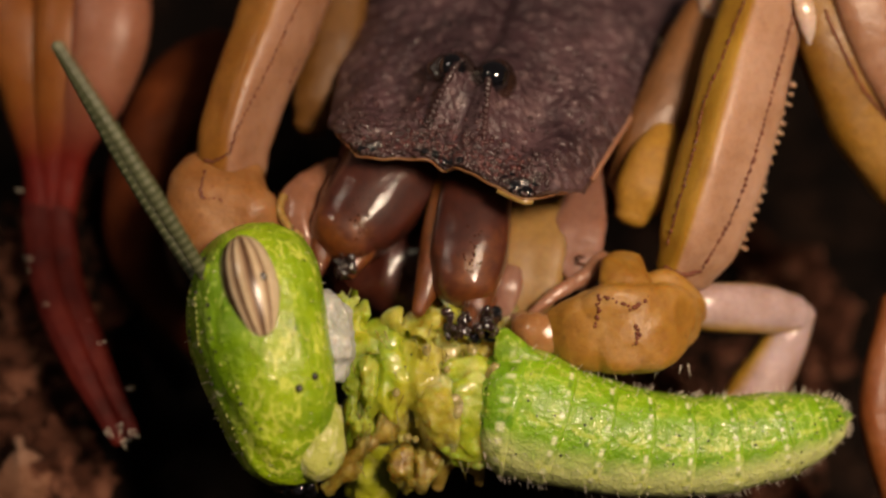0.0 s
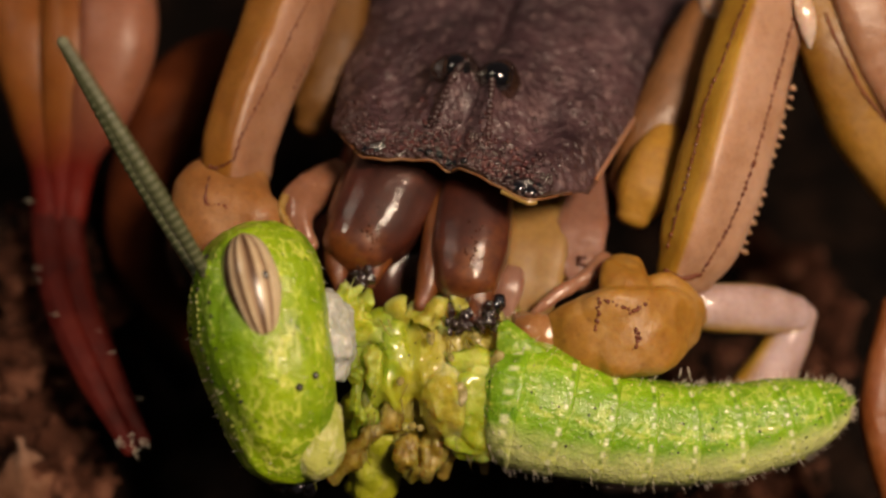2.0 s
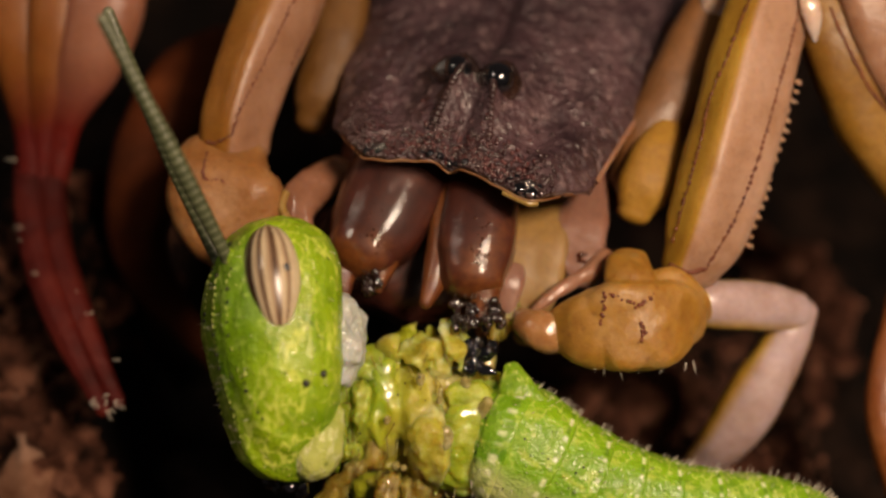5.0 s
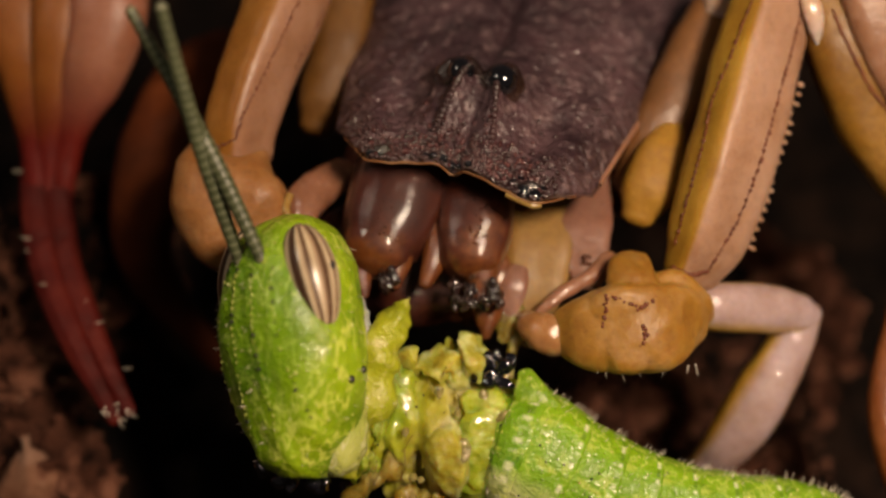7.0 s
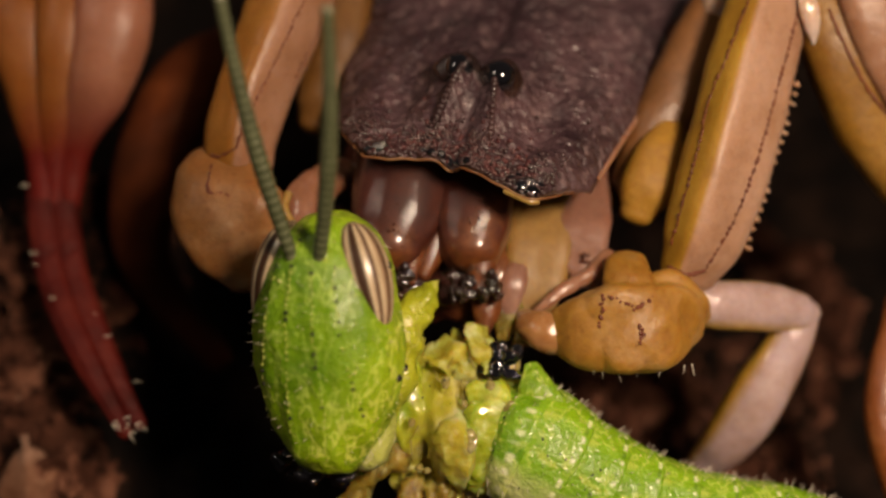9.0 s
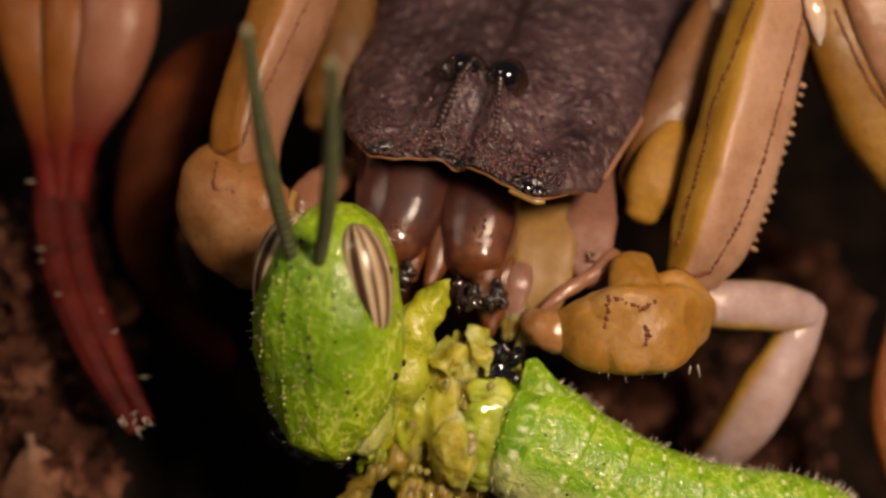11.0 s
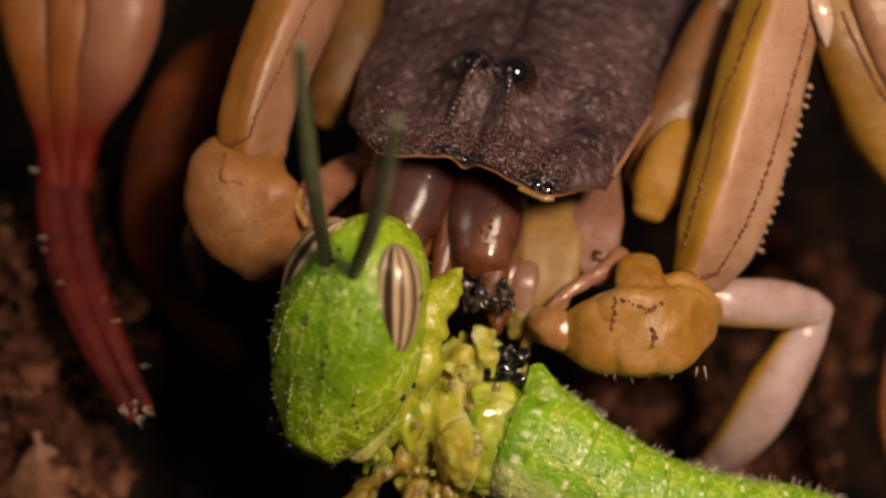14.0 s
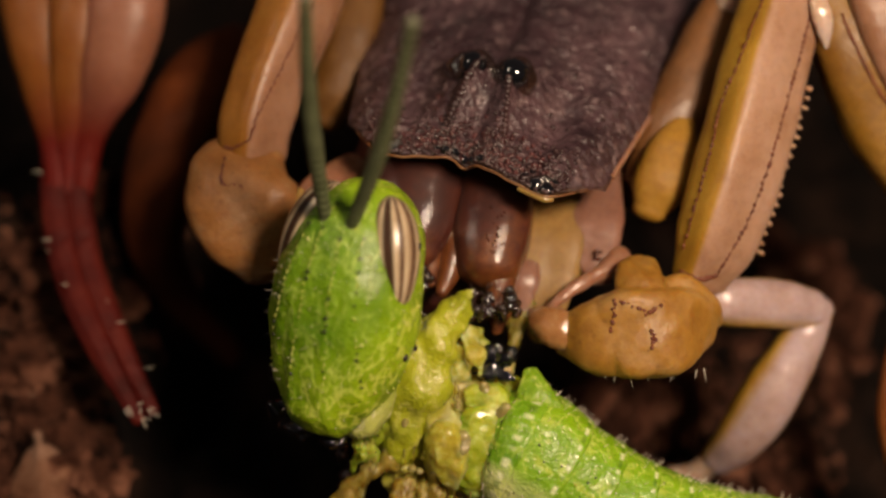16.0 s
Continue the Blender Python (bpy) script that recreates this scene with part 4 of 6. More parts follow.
# limb beside the right jaw: trochanter, femur and the next joints
TROCHANTER = tube([(10.5, 5.88, 1.05, 0.66), (10.8, 5.8, 1.25, 0.80), (11.3, 5.78, 1.2, 0.80), (11.75, 5.72, 1.0, 0.66), (12.15, 5.7, 0.6, 0.42)], 44, 44, 0.7, 4.6, (0.35, 0.5), 0.10, 1.0)
LOBE = tube([(9.70, 5.95, 0.75, 0.28), (9.98, 5.90, 0.98, 0.50), (10.4, 5.88, 1.16, 0.68), (10.9, 5.86, 1.12, 0.72)], 34, 36, 0.72, 2.8, (0.8, 0.6), 0.06, 1.0)
KNOB = tube([(11.0, 4.68, 0.55, 0.32), (11.02, 4.9, 1.0, 0.42), (11.1, 5.3, 1.25, 0.46), (11.2, 5.6, 1.2, 0.44)], 24, 28, 0.8, 3.4, (0.5, 0.5), 0.09, 1.6)
SHOULDER = tube([(11.45, 5.12, 1.0, 0.24), (11.8, 5.12, 0.95, 0.32), (12.1, 5.36, 0.75, 0.32), (12.3, 5.65, 0.4, 0.22)], 30, 30, 0.7, 3.0, (0.6, 0.6), 0.05, 1.4)
arm_right = fused(part("pedipalp", joined([TROCHANTER, LOBE, KNOB, SHOULDER]), TAWNY, scorpion, "amber pincer limb with dark granule rows", at(11.2, 5.0, 0.0)), 0.00005, 8)
for rr in ([(10.62, 5.24), (10.56, 5.6), (10.5, 6.1)], [(10.62, 5.24), (10.9, 5.34), (11.18, 5.46), (11.45, 5.28)], [(11.24, 5.75), (11.3, 5.95), (11.22, 6.1)]):
    part("ridge", grains(stick(TROCHANTER, rr, 17, 0.03), 0.034, 0.45), RIDGE, arm_right, "row of dark brown granules")
FEMUR = [(12.12, 4.78, 0.5, 0.50), (12.38, 4.2, 0.6, 0.70), (12.74, 3.1, 0.6, 0.77), (13.03, 2.0, 0.4, 0.79), (13.31, 0.9, 0.2, 0.75), (13.67, -0.4, -0.1, 0.67)]
limb("femur", FEMUR, FEMUR_PINK, arm_right, "tan limb segment with amber flank, edged with dark teeth", 0.7, 4.2,
     ([(11.74, 4.55), (12.02, 3.58), (12.30, 2.58), (12.47, 1.79), (12.80, 0.99), (13.05, 0.33), (13.3, -0.3)], [(12.45, 4.72), (12.90, 3.95), (13.26, 3.05), (13.52, 2.19), (13.74, 1.39), (13.93, 0.70), (14.10, 0.0)],
      [(11.7, 4.7), (12.05, 4.86), (12.42, 4.8)]), 0.045, 52, None, 0.03, -0.62)
part("serration", joined([ball(at(13.49 - 0.3165 * (d - 3.24) + random.uniform(-0.03, 0.03), d, 0.35), (random.uniform(0.05, 0.11), random.uniform(0.04, 0.06), 0.06), 0.02, 2, 2, Matrix.Rotation(-0.4, 3, "Z"), d) for d in np.arange(1.5, 4.5, 0.17)]), FEMUR_PINK, arm_right, "pale blunt teeth along the edge")["kind"] = "stuff"
limb("patella", [(14.3, -0.6, -0.2, 0.55), (14.75, 0.8, -0.2, 0.62), (15.3, 2.1, -0.5, 0.66), (16.2, 3.4, -0.8, 0.6)], AMBER, arm_right, "amber limb segment", 0.8, 2.8,
     ([(14.6, 0.2), (14.92, 0.9), (15.27, 1.57), (15.68, 2.1)],), 0.045, 50)
limb("patella_flank", [(14.95, -0.9, 0.25, 0.42), (15.3, 0.2, 0.25, 0.50), (15.75, 1.2, 0.05, 0.55), (16.5, 2.3, -0.2, 0.5)], FEMUR_SKIN, arm_right, "tan limb segment", 0.7, 2.8)
part("condyle", tube([(14.12, -0.5, 0.3, 0.14), (14.25, 0.2, 0.4, 0.17), (14.35, 0.75, 0.2, 0.07)], 20, 16, 0.5, 2.0, (1, 1), 0.04, 2.0), PALE, arm_right, "pale joint knob")
limb("pincer_finger", [(15.9, 5.4, -0.6, 0.3), (15.62, 6.6, -0.4, 0.34), (15.6, 7.6, -0.3, 0.32), (15.9, 9.0, -0.4, 0.26)], FINGER_ORANGE, arm_right, "orange-red pincer finger", 0.9, 2.2)

# walking legs
leg_a = limb("leg", [(11.7, 5.2, 0.0, 0.32), (12.4, 5.42, 0.1, 0.45), (13.3, 5.45, -0.2, 0.45), (14.05, 5.55, -0.6, 0.33)], PALE_LEG, scorpion, "pale pinkish folded front leg", 0.85, 2.4)
limb("tibia", [(14.14, 5.50, -0.7, 0.28), (13.86, 6.1, -0.7, 0.40), (13.30, 7.1, -0.8, 0.49), (12.82, 7.8, -1.05, 0.44), (12.4, 8.2, -1.5, 0.33)], PALE_LEG, leg_a, "glossy pinkish lower leg", 0.85, 2.2)
limb("tarsus", [(12.35, 8.25, -1.55, 0.24), (11.9, 8.48, -1.9, 0.18), (11.2, 8.55, -2.4, 0.13), (10.7, 8.6, -3.0, 0.10)], PALE, leg_a, "", 0.9, 2.0)
limb("leg", [(12.5, 0.3, -1.1, 0.45), (12.0, 1.4, -0.8, 0.55), (11.55, 2.4, -0.6, 0.55), (11.15, 3.3, -0.6, 0.40)], TAN_SHADE, scorpion, "tan leg folded beside the shield, browned by painted shade", 0.8, 2.4)
limb("leg", [(11.80, 2.25, -0.35, 0.22), (11.62, 2.75, -0.15, 0.46), (11.36, 3.35, -0.05, 0.50), (11.18, 3.8, -0.05, 0.30)], HONEY, scorpion, "amber leg lobe beside the shield", 0.75, 2.6)
limb("leg", [(12.3, 0.8, -2.0, 0.6), (11.4, 2.2, -1.8, 0.6), (10.7, 3.4, -1.4, 0.5)], SHADED_RUST, scorpion, "rust-brown leg with shade in its colour", 0.8, 2.2)
limb("leg", [(6.1, -0.4, -1.8, 0.45), (5.9, 0.8, -1.5, 0.52), (5.65, 1.7, -1.3, 0.50), (5.5, 2.2, -1.3, 0.32)], SHADED_OLIVE, scorpion, "amber leg folded beside the shield, shade in its colour", 0.8, 2.4)
limb("leg", [(3.9, 0.9, -3.4, 0.4), (3.3, 1.4, -2.7, 0.60), (2.75, 2.6, -2.3, 0.72), (2.4, 4.2, -2.7, 0.55), (2.9, 5.4, -3.6, 0.36), (3.8, 6.4, -4.4, 0.24)], SHADED_RUST, scorpion, "rust-brown bent leg with shade in its colour", 0.85, 2.2)
part("membrane", ball(at(12.65, 0.0, -0.9), (0.4, 0.5, 0.4), 0.1, 1.5, 3), PALE, scorpion, "whitish joint skin")

# limb beside the left jaw
TROCHANTER = tube([(4.25, 2.2, -0.5, 0.45), (4.1, 2.85, -0.1, 0.58), (3.88, 3.5, 0.42, 0.92), (4.05, 4.1, 0.5, 0.98), (4.5, 4.75, 0.3, 0.7)], 48, 48, 0.7, 3.2, (0.5, 0.6), 0.07, 1.4)
arm_left = part("pedipalp", TROCHANTER, TAWNY_PINK, scorpion, "amber pincer limb with dark granule rows", at(5.2, 0.0, -0.6))
limb("femur", [(4.12, 2.95, 0.2, 0.62), (4.18, 2.4, 0.25, 0.66), (4.46, 1.5, 0.15, 0.70), (4.84, 0.6, -0.1, 0.74), (5.30, -0.6, -0.4, 0.76)], FEMUR_SKIN, arm_left, "tan limb segment with amber flank and dark dotted edges", 0.7, 3.6,
     ([(3.55, 2.78), (3.75, 2.86), (4.05, 2.70), (4.20, 2.3), (4.50, 1.7), (4.80, 1.1), (5.05, 0.55), (5.32, 0.0), (5.5, -0.4)], [(4.86, 2.35), (4.95, 1.9), (5.25, 1.2), (5.6, 0.5), (5.85, 0.0)]), 0.034, 56, None, 0.045, -1.0)
part("ridge", grains(stick(TROCHANTER, [(3.62, 3.05), (3.56, 3.32), (3.58, 3.5), (3.80, 3.52), (3.98, 3.6)], 46, 0.016, 0.014), 0.028, 0.4), RIDGE, arm_left, "dark crack-like granule row")

chela = part("pincer", tube([(0.1, -0.6, -2.2, 0.55), (0.25, 0.6, -1.9, 0.60), (0.45, 1.8, -1.9, 0.50), (0.58, 2.8, -2.0, 0.31), (0.56, 3.9, -2.1, 0.20)], 40, 34, 0.9, 2.3, (0.7, 0.5), 0.03, 0.8), HAND_SKIN, scorpion,
             "orange and pink pincer hand with red fingers", at(1.4, -0.5, -2.3))
part("palm", tube([(1.0, -0.6, -1.9, 0.5), (0.95, 0.6, -1.5, 0.5), (0.85, 1.8, -1.65, 0.40), (0.76, 2.8, -1.9, 0.26), (0.76, 3.9, -2.1, 0.16)], 36, 30, 0.8, 2.2, (0.7, 0.5), 0.02, 0.8), HAND_SKIN, chela)
part("palm", tube([(1.8, -0.6, -2, 0.72), (1.8, 0.4, -1.6, 0.74), (1.55, 1.5, -1.6, 0.60), (1.13, 2.6, -1.95, 0.34), (0.98, 3.8, -2.12, 0.20)], 36, 30, 0.8, 2.2, (0.7, 0.5), 0.02, 0.8), PALM_SKIN, chela, "pinkish swollen pincer palm")
for nm, rr in (("fixed_finger", [(0.6, 1.6, -2.3, 0.14), (0.57, 2.6, -2.4, 0.20), (0.54, 3.6, -2.1, 0.26), (0.7, 4.9, -1.5, 0.27), (1.19, 6.2, -0.8, 0.26), (1.95, 7.7, -0.1, 0.13)]),
               ("movable_finger", [(1.0, 1.6, -2.3, 0.14), (0.97, 2.6, -2.45, 0.20), (0.94, 3.6, -2.15, 0.25), (1.08, 4.9, -1.6, 0.27), (1.55, 6.2, -0.95, 0.26), (2.2, 7.55, -0.3, 0.12)])):
    part(nm, tube(rr, 44, 24, 0.9, 2.2, (0.7, 0.9), 0.02, 1.0, ((0.7, 0.14), (1.6, 0.12), (2.4, 0.14))), RED, chela, "ridged dark red finger")
roots = []
for _ in range(10):
    roots.append((at(1.7 + 0.55 * random.random(), 7.4 + 0.4 * random.random(), 0.0), (random.uniform(-0.5, 0.8), random.uniform(-1, 0.3), 0.3)))
for a, d in ((0.45, 4.5), (0.5, 4.72), (0.75, 5.3), (1.4, 5.6), (1.35, 6.9), (1.6, 6.0), (0.3, 3.3), (2.1, 6.8)):
    roots.append((at(a, d, -1.45 if d < 5 else -1.0 if d < 5.8 else -0.4), (0.7 if a > 1 else -0.5, 0.1, 0.6)))
part("hair_fringe", hairs(roots, 0.24, 0.015), HAIR, chela, "short white bristles")
roots = [(at(10.4 + 0.16 * k + random.uniform(-0.05, 0.05), 6.55 - 0.03 * abs(k - 5) + random.uniform(-0.2, 0.1), 1.3), (random.uniform(-0.4, 0.4), -1, 0.5)) for k in range(12)]
part("hair_fringe", hairs(roots, 0.3, 0.016), HAIR, arm_right, "short white bristles")

# ---- grasshopper ----
grasshopper = thing("grasshopper", at(7.8, 7.6, 0.6), "bright green grasshopper held and half eaten by a scorpion", "grasshopper")
HEAD_AT = at(4.52, 6.30, 2.2)


def head_point(x, y, z):
    return HEAD_AT + Vector((x, y, z)) * U


# ring profile of the head: height, half width, half depth, centre depth
PROFILE = [(-2.22, 0.34, 0.44, -0.26), (-1.95, 0.62, 0.70, -0.20), (-1.3, 1.00, 0.88, -0.10), (-0.5, 1.22, 1.02, 0.06), (0.2, 1.22, 1.08, 0.18), (0.9, 1.06, 1.06, 0.20), (1.5, 0.86, 0.90, 0.16),
           (1.85, 0.56, 0.62, 0.12), (2.05, 0.20, 0.22, 0.10)]


def head_skin(y, ang):
    rows = np.array(PROFILE)
    rx, rz, zc = (float(np.interp(y, rows[:, 0], rows[:, k])) for k in (1, 2, 3))
    ca, sa = math.cos(ang), math.sin(ang)
    q = (abs(ca) ** 2.3 + abs(sa) ** 2.3) ** (-1 / 2.3)
    return rx * ca * q, zc + rz * sa * q


ANTENNAE = {}


def grasshopper_head():
    rows = smooth_path(PROFILE, 56)
    seg, verts, faces, uvs = 56, [], [], []
    for i, (y, rx, rz, zc) in enumerate(rows):
        for k in range(seg):
            ang = 2 * math.pi * k / seg
            ca, sa = math.cos(ang), math.sin(ang)
            q = (abs(ca) ** 2.3 + abs(sa) ** 2.3) ** (-1 / 2.3)
            x, z = rx * ca * q, zc + rz * sa * q
            lift = 0.0
            for c in (0.22, -0.22, 0.55, -0.55):
                if sa > 0:
                    lift += 0.05 * math.exp(-((x - c * (0.55 + 0.25 * (2 - y))) / 0.07) ** 2)
            lift += 0.03 * noise.fractal(Vector((x, y, z)) * 2.2, 1.0, 2.0, 4)
            v = Vector((x, y, z))
            v += Vector((ca, 0, sa)) * lift
            verts.append(HEAD_AT + v * U)
            uvs.append((i / 55, k / seg))
    for i in range(len(rows) - 1):
        for k in range(seg):
            a, b = i * seg + k, i * seg + (k + 1) % seg
            faces.append((a, a + seg, b + seg, b))
    faces.append(tuple(range(seg)))
    faces.append(tuple(reversed(range((len(rows) - 1) * seg, len(rows) * seg))))
    head = part("head", (verts, faces, uvs), GREEN, grasshopper, "bright green netted head with striped eyes", HEAD_AT)
    for sgn in (1, -1):
        rows_e = [(0, -0.98, 0, 0.06), (0, -0.75, 0.0, 0.30), (0, -0.35, 0, 0.46), (0, 0.1, 0, 0.53), (0, 0.55, 0, 0.46), (0, 0.85, 0, 0.28), (0, 0.98, 0, 0.06)]
        v, f, uv = tube(rows_e, 40, 48, 1.0, 2.0, (0, 0), 0, 1, None, True)
        m = Matrix.Translation(head_point(sgn * 0.76, 0.95, 0.52)) @ pose(0, 0, 0, 6, 0, sgn * 17) @ pose(0, 0, 0, 0, sgn * 16, 0)
        v = [m @ Vector((q.x * 0.84, q.y * 0.95, q.z * 0.89)) for q in v]
        # bands run around from the front rim to the back rim on the outer side
        uv = [(a, math.asin(max(-1, min(1, math.sin(2 * math.pi * b)))) / math.pi + 0.5) for a, b in uv]
        eye = part("eye", (v, f, uv), STRIPED, head, "large oval eye with brown and tan stripes")
        part("pupil", ball(m @ (Vector((sgn * 0.435, 0.08, 0.06)) * U), (0.03, 0.085, 0.06), level=2), BLACK_DOT, head, "small black pupil spot")
    for sgn in (1, -1):
        rows_a = [(sgn * 0.25 + sgn * 0.10 * math.sin(k * math.pi), 1.26 + 4.3 * k, 1.16, 0.105 + 0.03 * min(k * 3, 1) - 0.085 * max(0, k - 0.45)) for k in np.linspace(0, 1, 9)]
        path = smooth_path(rows_a, 121)
        for i in range(121):
            path[i, 3] *= 1.0 + 0.035 * math.cos(i * 2 * math.pi / 4) + 0.05 * noise.noise(Vector((i * 0.4, sgn, 0)))
        v, f, uv = tube(path, 121, 14, 1.0, 2.0, (1, 1), 0.0, 1.0, None, True)
        v = [HEAD_AT + q for q in v]
        ANTENNAE[sgn] = part("antenna", (v, f, uv), ANTENNA, head, "ringed grey-green antenna", head_point(sgn * 0.25, 1.26, 1.16))
        part("antenna_socket", ball(head_point(sgn * 0.25, 1.26, 1.10), (0.16, 0.17, 0.12), 0.02, 2, 3), GREEN, head)
    rng = random.Random(8)
    dots, pits, lines, lost = [], [], [], []
    for c in (0.22, -0.22, 0.6, -0.6):
        for k in range(30):
            y = 1.5 - k * 0.105
            x = c * (0.55 + 0.25 * (2 - y)) + rng.uniform(-0.02, 0.02)
            rx, z1 = head_skin(y, math.pi / 2)
            hx, _ = head_skin(y, 0)
            if abs(x) < hx * 0.96:
                ang = math.acos(max(-1, min(1, x / hx)))
                xx, zz = head_skin(y, ang)
                (lines if rng.random() < 0.62 else pits if rng.random() < 0.6 else lost).append(head_point(xx * 1.02, y, zz + 0.045))
    for _ in range(60):
        y, ang = rng.uniform(-1.9, 1.8), rng.uniform(-0.7, math.pi + 0.7)
        xx, zz = head_skin(y, ang)
        dots.append(head_point(xx * 1.01, y, zz * 1.01))
    part("pale_speckle", grains(dots, 0.026, 0.5), DOT, head, "rows of pale yellow dots")
    part("pale_speckle", joined([ball(q, (0.018, 0.036, 0.014), level=1) for q in lines]), DOT, head, "vertical rows of pale dots")
    part("pitting", grains(pits, 0.03, 0.4), BLACK_DOT, head)
    for y, ang in ((-0.62, -0.05), (-0.45, -0.35)):
        xx, zz = head_skin(y, ang)
        part("black_spot", ball(head_point(xx, y, zz), (0.06, 0.07, 0.07), 0.02, 3, 2), BLACK_DOT, head)
    part("cheek", ball(head_point(0.52, -0.95, -0.18), (0.42, 0.85, 0.70), 0.05, 1.5, 4), GREEN, head)
    part("cheek", ball(head_point(-0.52, -0.95, -0.18), (0.42, 0.85, 0.70), 0.05, 1.5, 4), GREEN, head)
    part("labrum", ball(head_point(0.0, -1.9, -0.09), (0.36, 0.34, 0.25), 0.06, 2, 4), LIME, head, "pale upper lip")
    for sgn in (1, -1):
        part("mandible", ball(head_point(sgn * 0.49, -1.47, -0.48), (0.44, 0.74, 0.52), 0.09, 1.8, 4), CHIN, head, "pale green mandible")
    part("throat", ball(head_point(0.0, -1.15, -0.72), (0.50, 0.85, 0.26), 0.12, 1.8, 4), CHIN, head, "whitish throat skin")
    part("nape", ball(head_point(0.0, 0.05, -0.92), (0.66, 0.74, 0.40), 0.20, 1.7, 5), WHITE_SKIN, head, "whitish neck skin")
    roots = []
    for _ in range(150):
        y, ang = rng.uniform(-2.1, 1.6), rng.uniform(-1.2, math.pi + 1.2)
        xx, zz = head_skin(y, ang)
        roots.append((head_point(xx, y, zz), (math.cos(ang), -0.3, math.sin(ang))))
    part("hair_fringe", hairs(roots, 0.13, 0.008), HAIR, head)
    bits = [ball(head_point(rng.uniform(-0.95, 0.3), -2.12 + rng.uniform(-0.28, 0.2), rng.uniform(-0.75, 0.05)), (rng.uniform(0.06, 0.16), rng.uniform(0.06, 0.14), 0.1), 0.09, 4, 3, None, k) for k in range(34)]
    part("mouth_debris", joined(bits), BLACK_EYE, head, "wet black mouthparts")
    return head


head = grasshopper_head()

TAIL_AT = at(8.8, 6.8, 1.0)
SPINE = [(8.45, 7.2, 0.95, 0.80), (8.75, 7.22, 1.0, 1.0), (9.2, 7.3, 1.1, 1.16), (10.0, 7.55, 1.1, 1.06), (11.0, 7.79, 1.0, 0.97), (12.0, 7.89, 0.9, 0.90), (13.0, 7.84, 0.8, 0.83), (14.0, 7.63, 0.7, 0.71), (14.75, 7.42, 0.6, 0.40), (15.02, 7.36, 0.6, 0.10)]


def grasshopper_abdomen():
    path = smooth_path(SPINE, 121)
    abdomen = None
    cuts = [0, 24, 36, 46, 56, 66, 77, 88, 100, 120]
    for i in range(len(cuts) - 1):
        rows = [tuple(r) for r in path[cuts[i]:min(cuts[i + 1] + 3, 121)]]
        n = len(rows)
        rows = [(a, d, w, r * (1.0 + 0.032 * (k / (n - 1)) ** 2)) for k, (a, d, w, r) in enumerate(rows)]
        shape = tube(rows, 22, 56, 0.95, 2.2, (0.05 if i else 0.0, 0.06 if i < len(cuts) - 2 else 0.6), 0.02, 1.2)
        if abdomen is None:
            for k in range(56):
                shape[0][k] = shape[0][k] + Vector((0.55 * noise.noise(Vector((k * 0.9, 3.1, 0))) + 0.20 * math.cos(2 * math.pi * k / 56 + 2.9), 0, 0)) * U
            abdomen = part("abdomen", shape, GREEN_BODY, grasshopper, "green ringed abdomen with a pale lower edge", TAIL_AT)
        else:
            part("segment", shape, GREEN_BODY, abdomen)
    rng = random.Random(4)
    dots, roots = [], []
    def skin(u, ang, lift=0.0):
        k = min(119, max(1, int(u * 120)))
        c, n0, n1 = at(*path[k][:3]), at(*path[k - 1][:3]), at(*path[k + 1][:3])
        tang = (n1 - n0).normalized()
        side = tang.cross(Vector((0, 0, 1))).normalized()
        out = side.cross(tang)
        r = path[k][3] * 1.0 + lift
        q = (abs(math.cos(ang)) ** 2.2 + abs(math.sin(ang)) ** 2.2) ** (-1 / 2.2)
        way = side * math.cos(ang) + out * math.sin(ang) * 0.95
        return c + way * r * q * U * (1 - path[k][2] / FAR), way
    for _ in range(120):
        dots.append(skin(rng.uniform(0.05, 0.95), rng.uniform(-0.5, 3.3), -0.01)[0])
    part("pale_speckle", grains(dots, 0.026, 0.5), DOT, abdomen, "rows of pale dots")
    pits = [skin(rng.uniform(0.05, 0.9), rng.uniform(-0.2, 2.0))[0] for _ in range(120)]
    part("pitting", grains(pits, 0.022, 0.4), BLACK_DOT, abdomen)
    for _ in range(420):
        ang = rng.choice((rng.gauss(-0.1, 0.35), rng.gauss(math.pi + 0.1, 0.3), rng.uniform(0, math.pi)))
        p, way = skin(rng.uniform(0.08, 1), ang)
        roots.append((p, way + Vector((0.4, 0, 0))))
    for _ in range(60):
        p, way = skin(rng.uniform(0.9, 1), rng.uniform(0, 6.28))
        roots.append((p, way + Vector((1.0, 0, 0))))
    part("hair_fringe", hairs(roots, 0.15, 0.007), HAIR, abdomen, "fine pale hairs")
    flaps = []
    for k in range(15):
        ang = -0.3 + 3.7 * k / 14
        p, way = skin(0.025, ang, 0.0)
        side = Vector((-1, rng.uniform(-0.3, 0.3), 0)) * rng.uniform(0.15, 0.42)
        flaps.append(ball(p + side * 0.3 * U - way * 0.02 * U, (0.30 + abs(side.x) * 0.5, 0.26, 0.12), 0.14, 2.6, 3, None, k))
    part("torn_skin", tube([(9.35, 6.75, 1.55, 0.50), (9.12, 6.35, 1.6, 0.36), (8.98, 6.10, 1.55, 0.26), (8.88, 5.90, 1.45, 0.14)], 26, 24, 0.45, 2.2, (0.6, 0.6), 0.04, 2.0), GREEN_PLAIN, abdomen, "pointed corner of torn green skin")
    fused(part("torn_skin", joined(flaps), PULP_LIME, abdomen, "ragged wet edge of the torn skin"), 0.00004, 10)
    return abdomen


abdomen = grasshopper_abdomen()


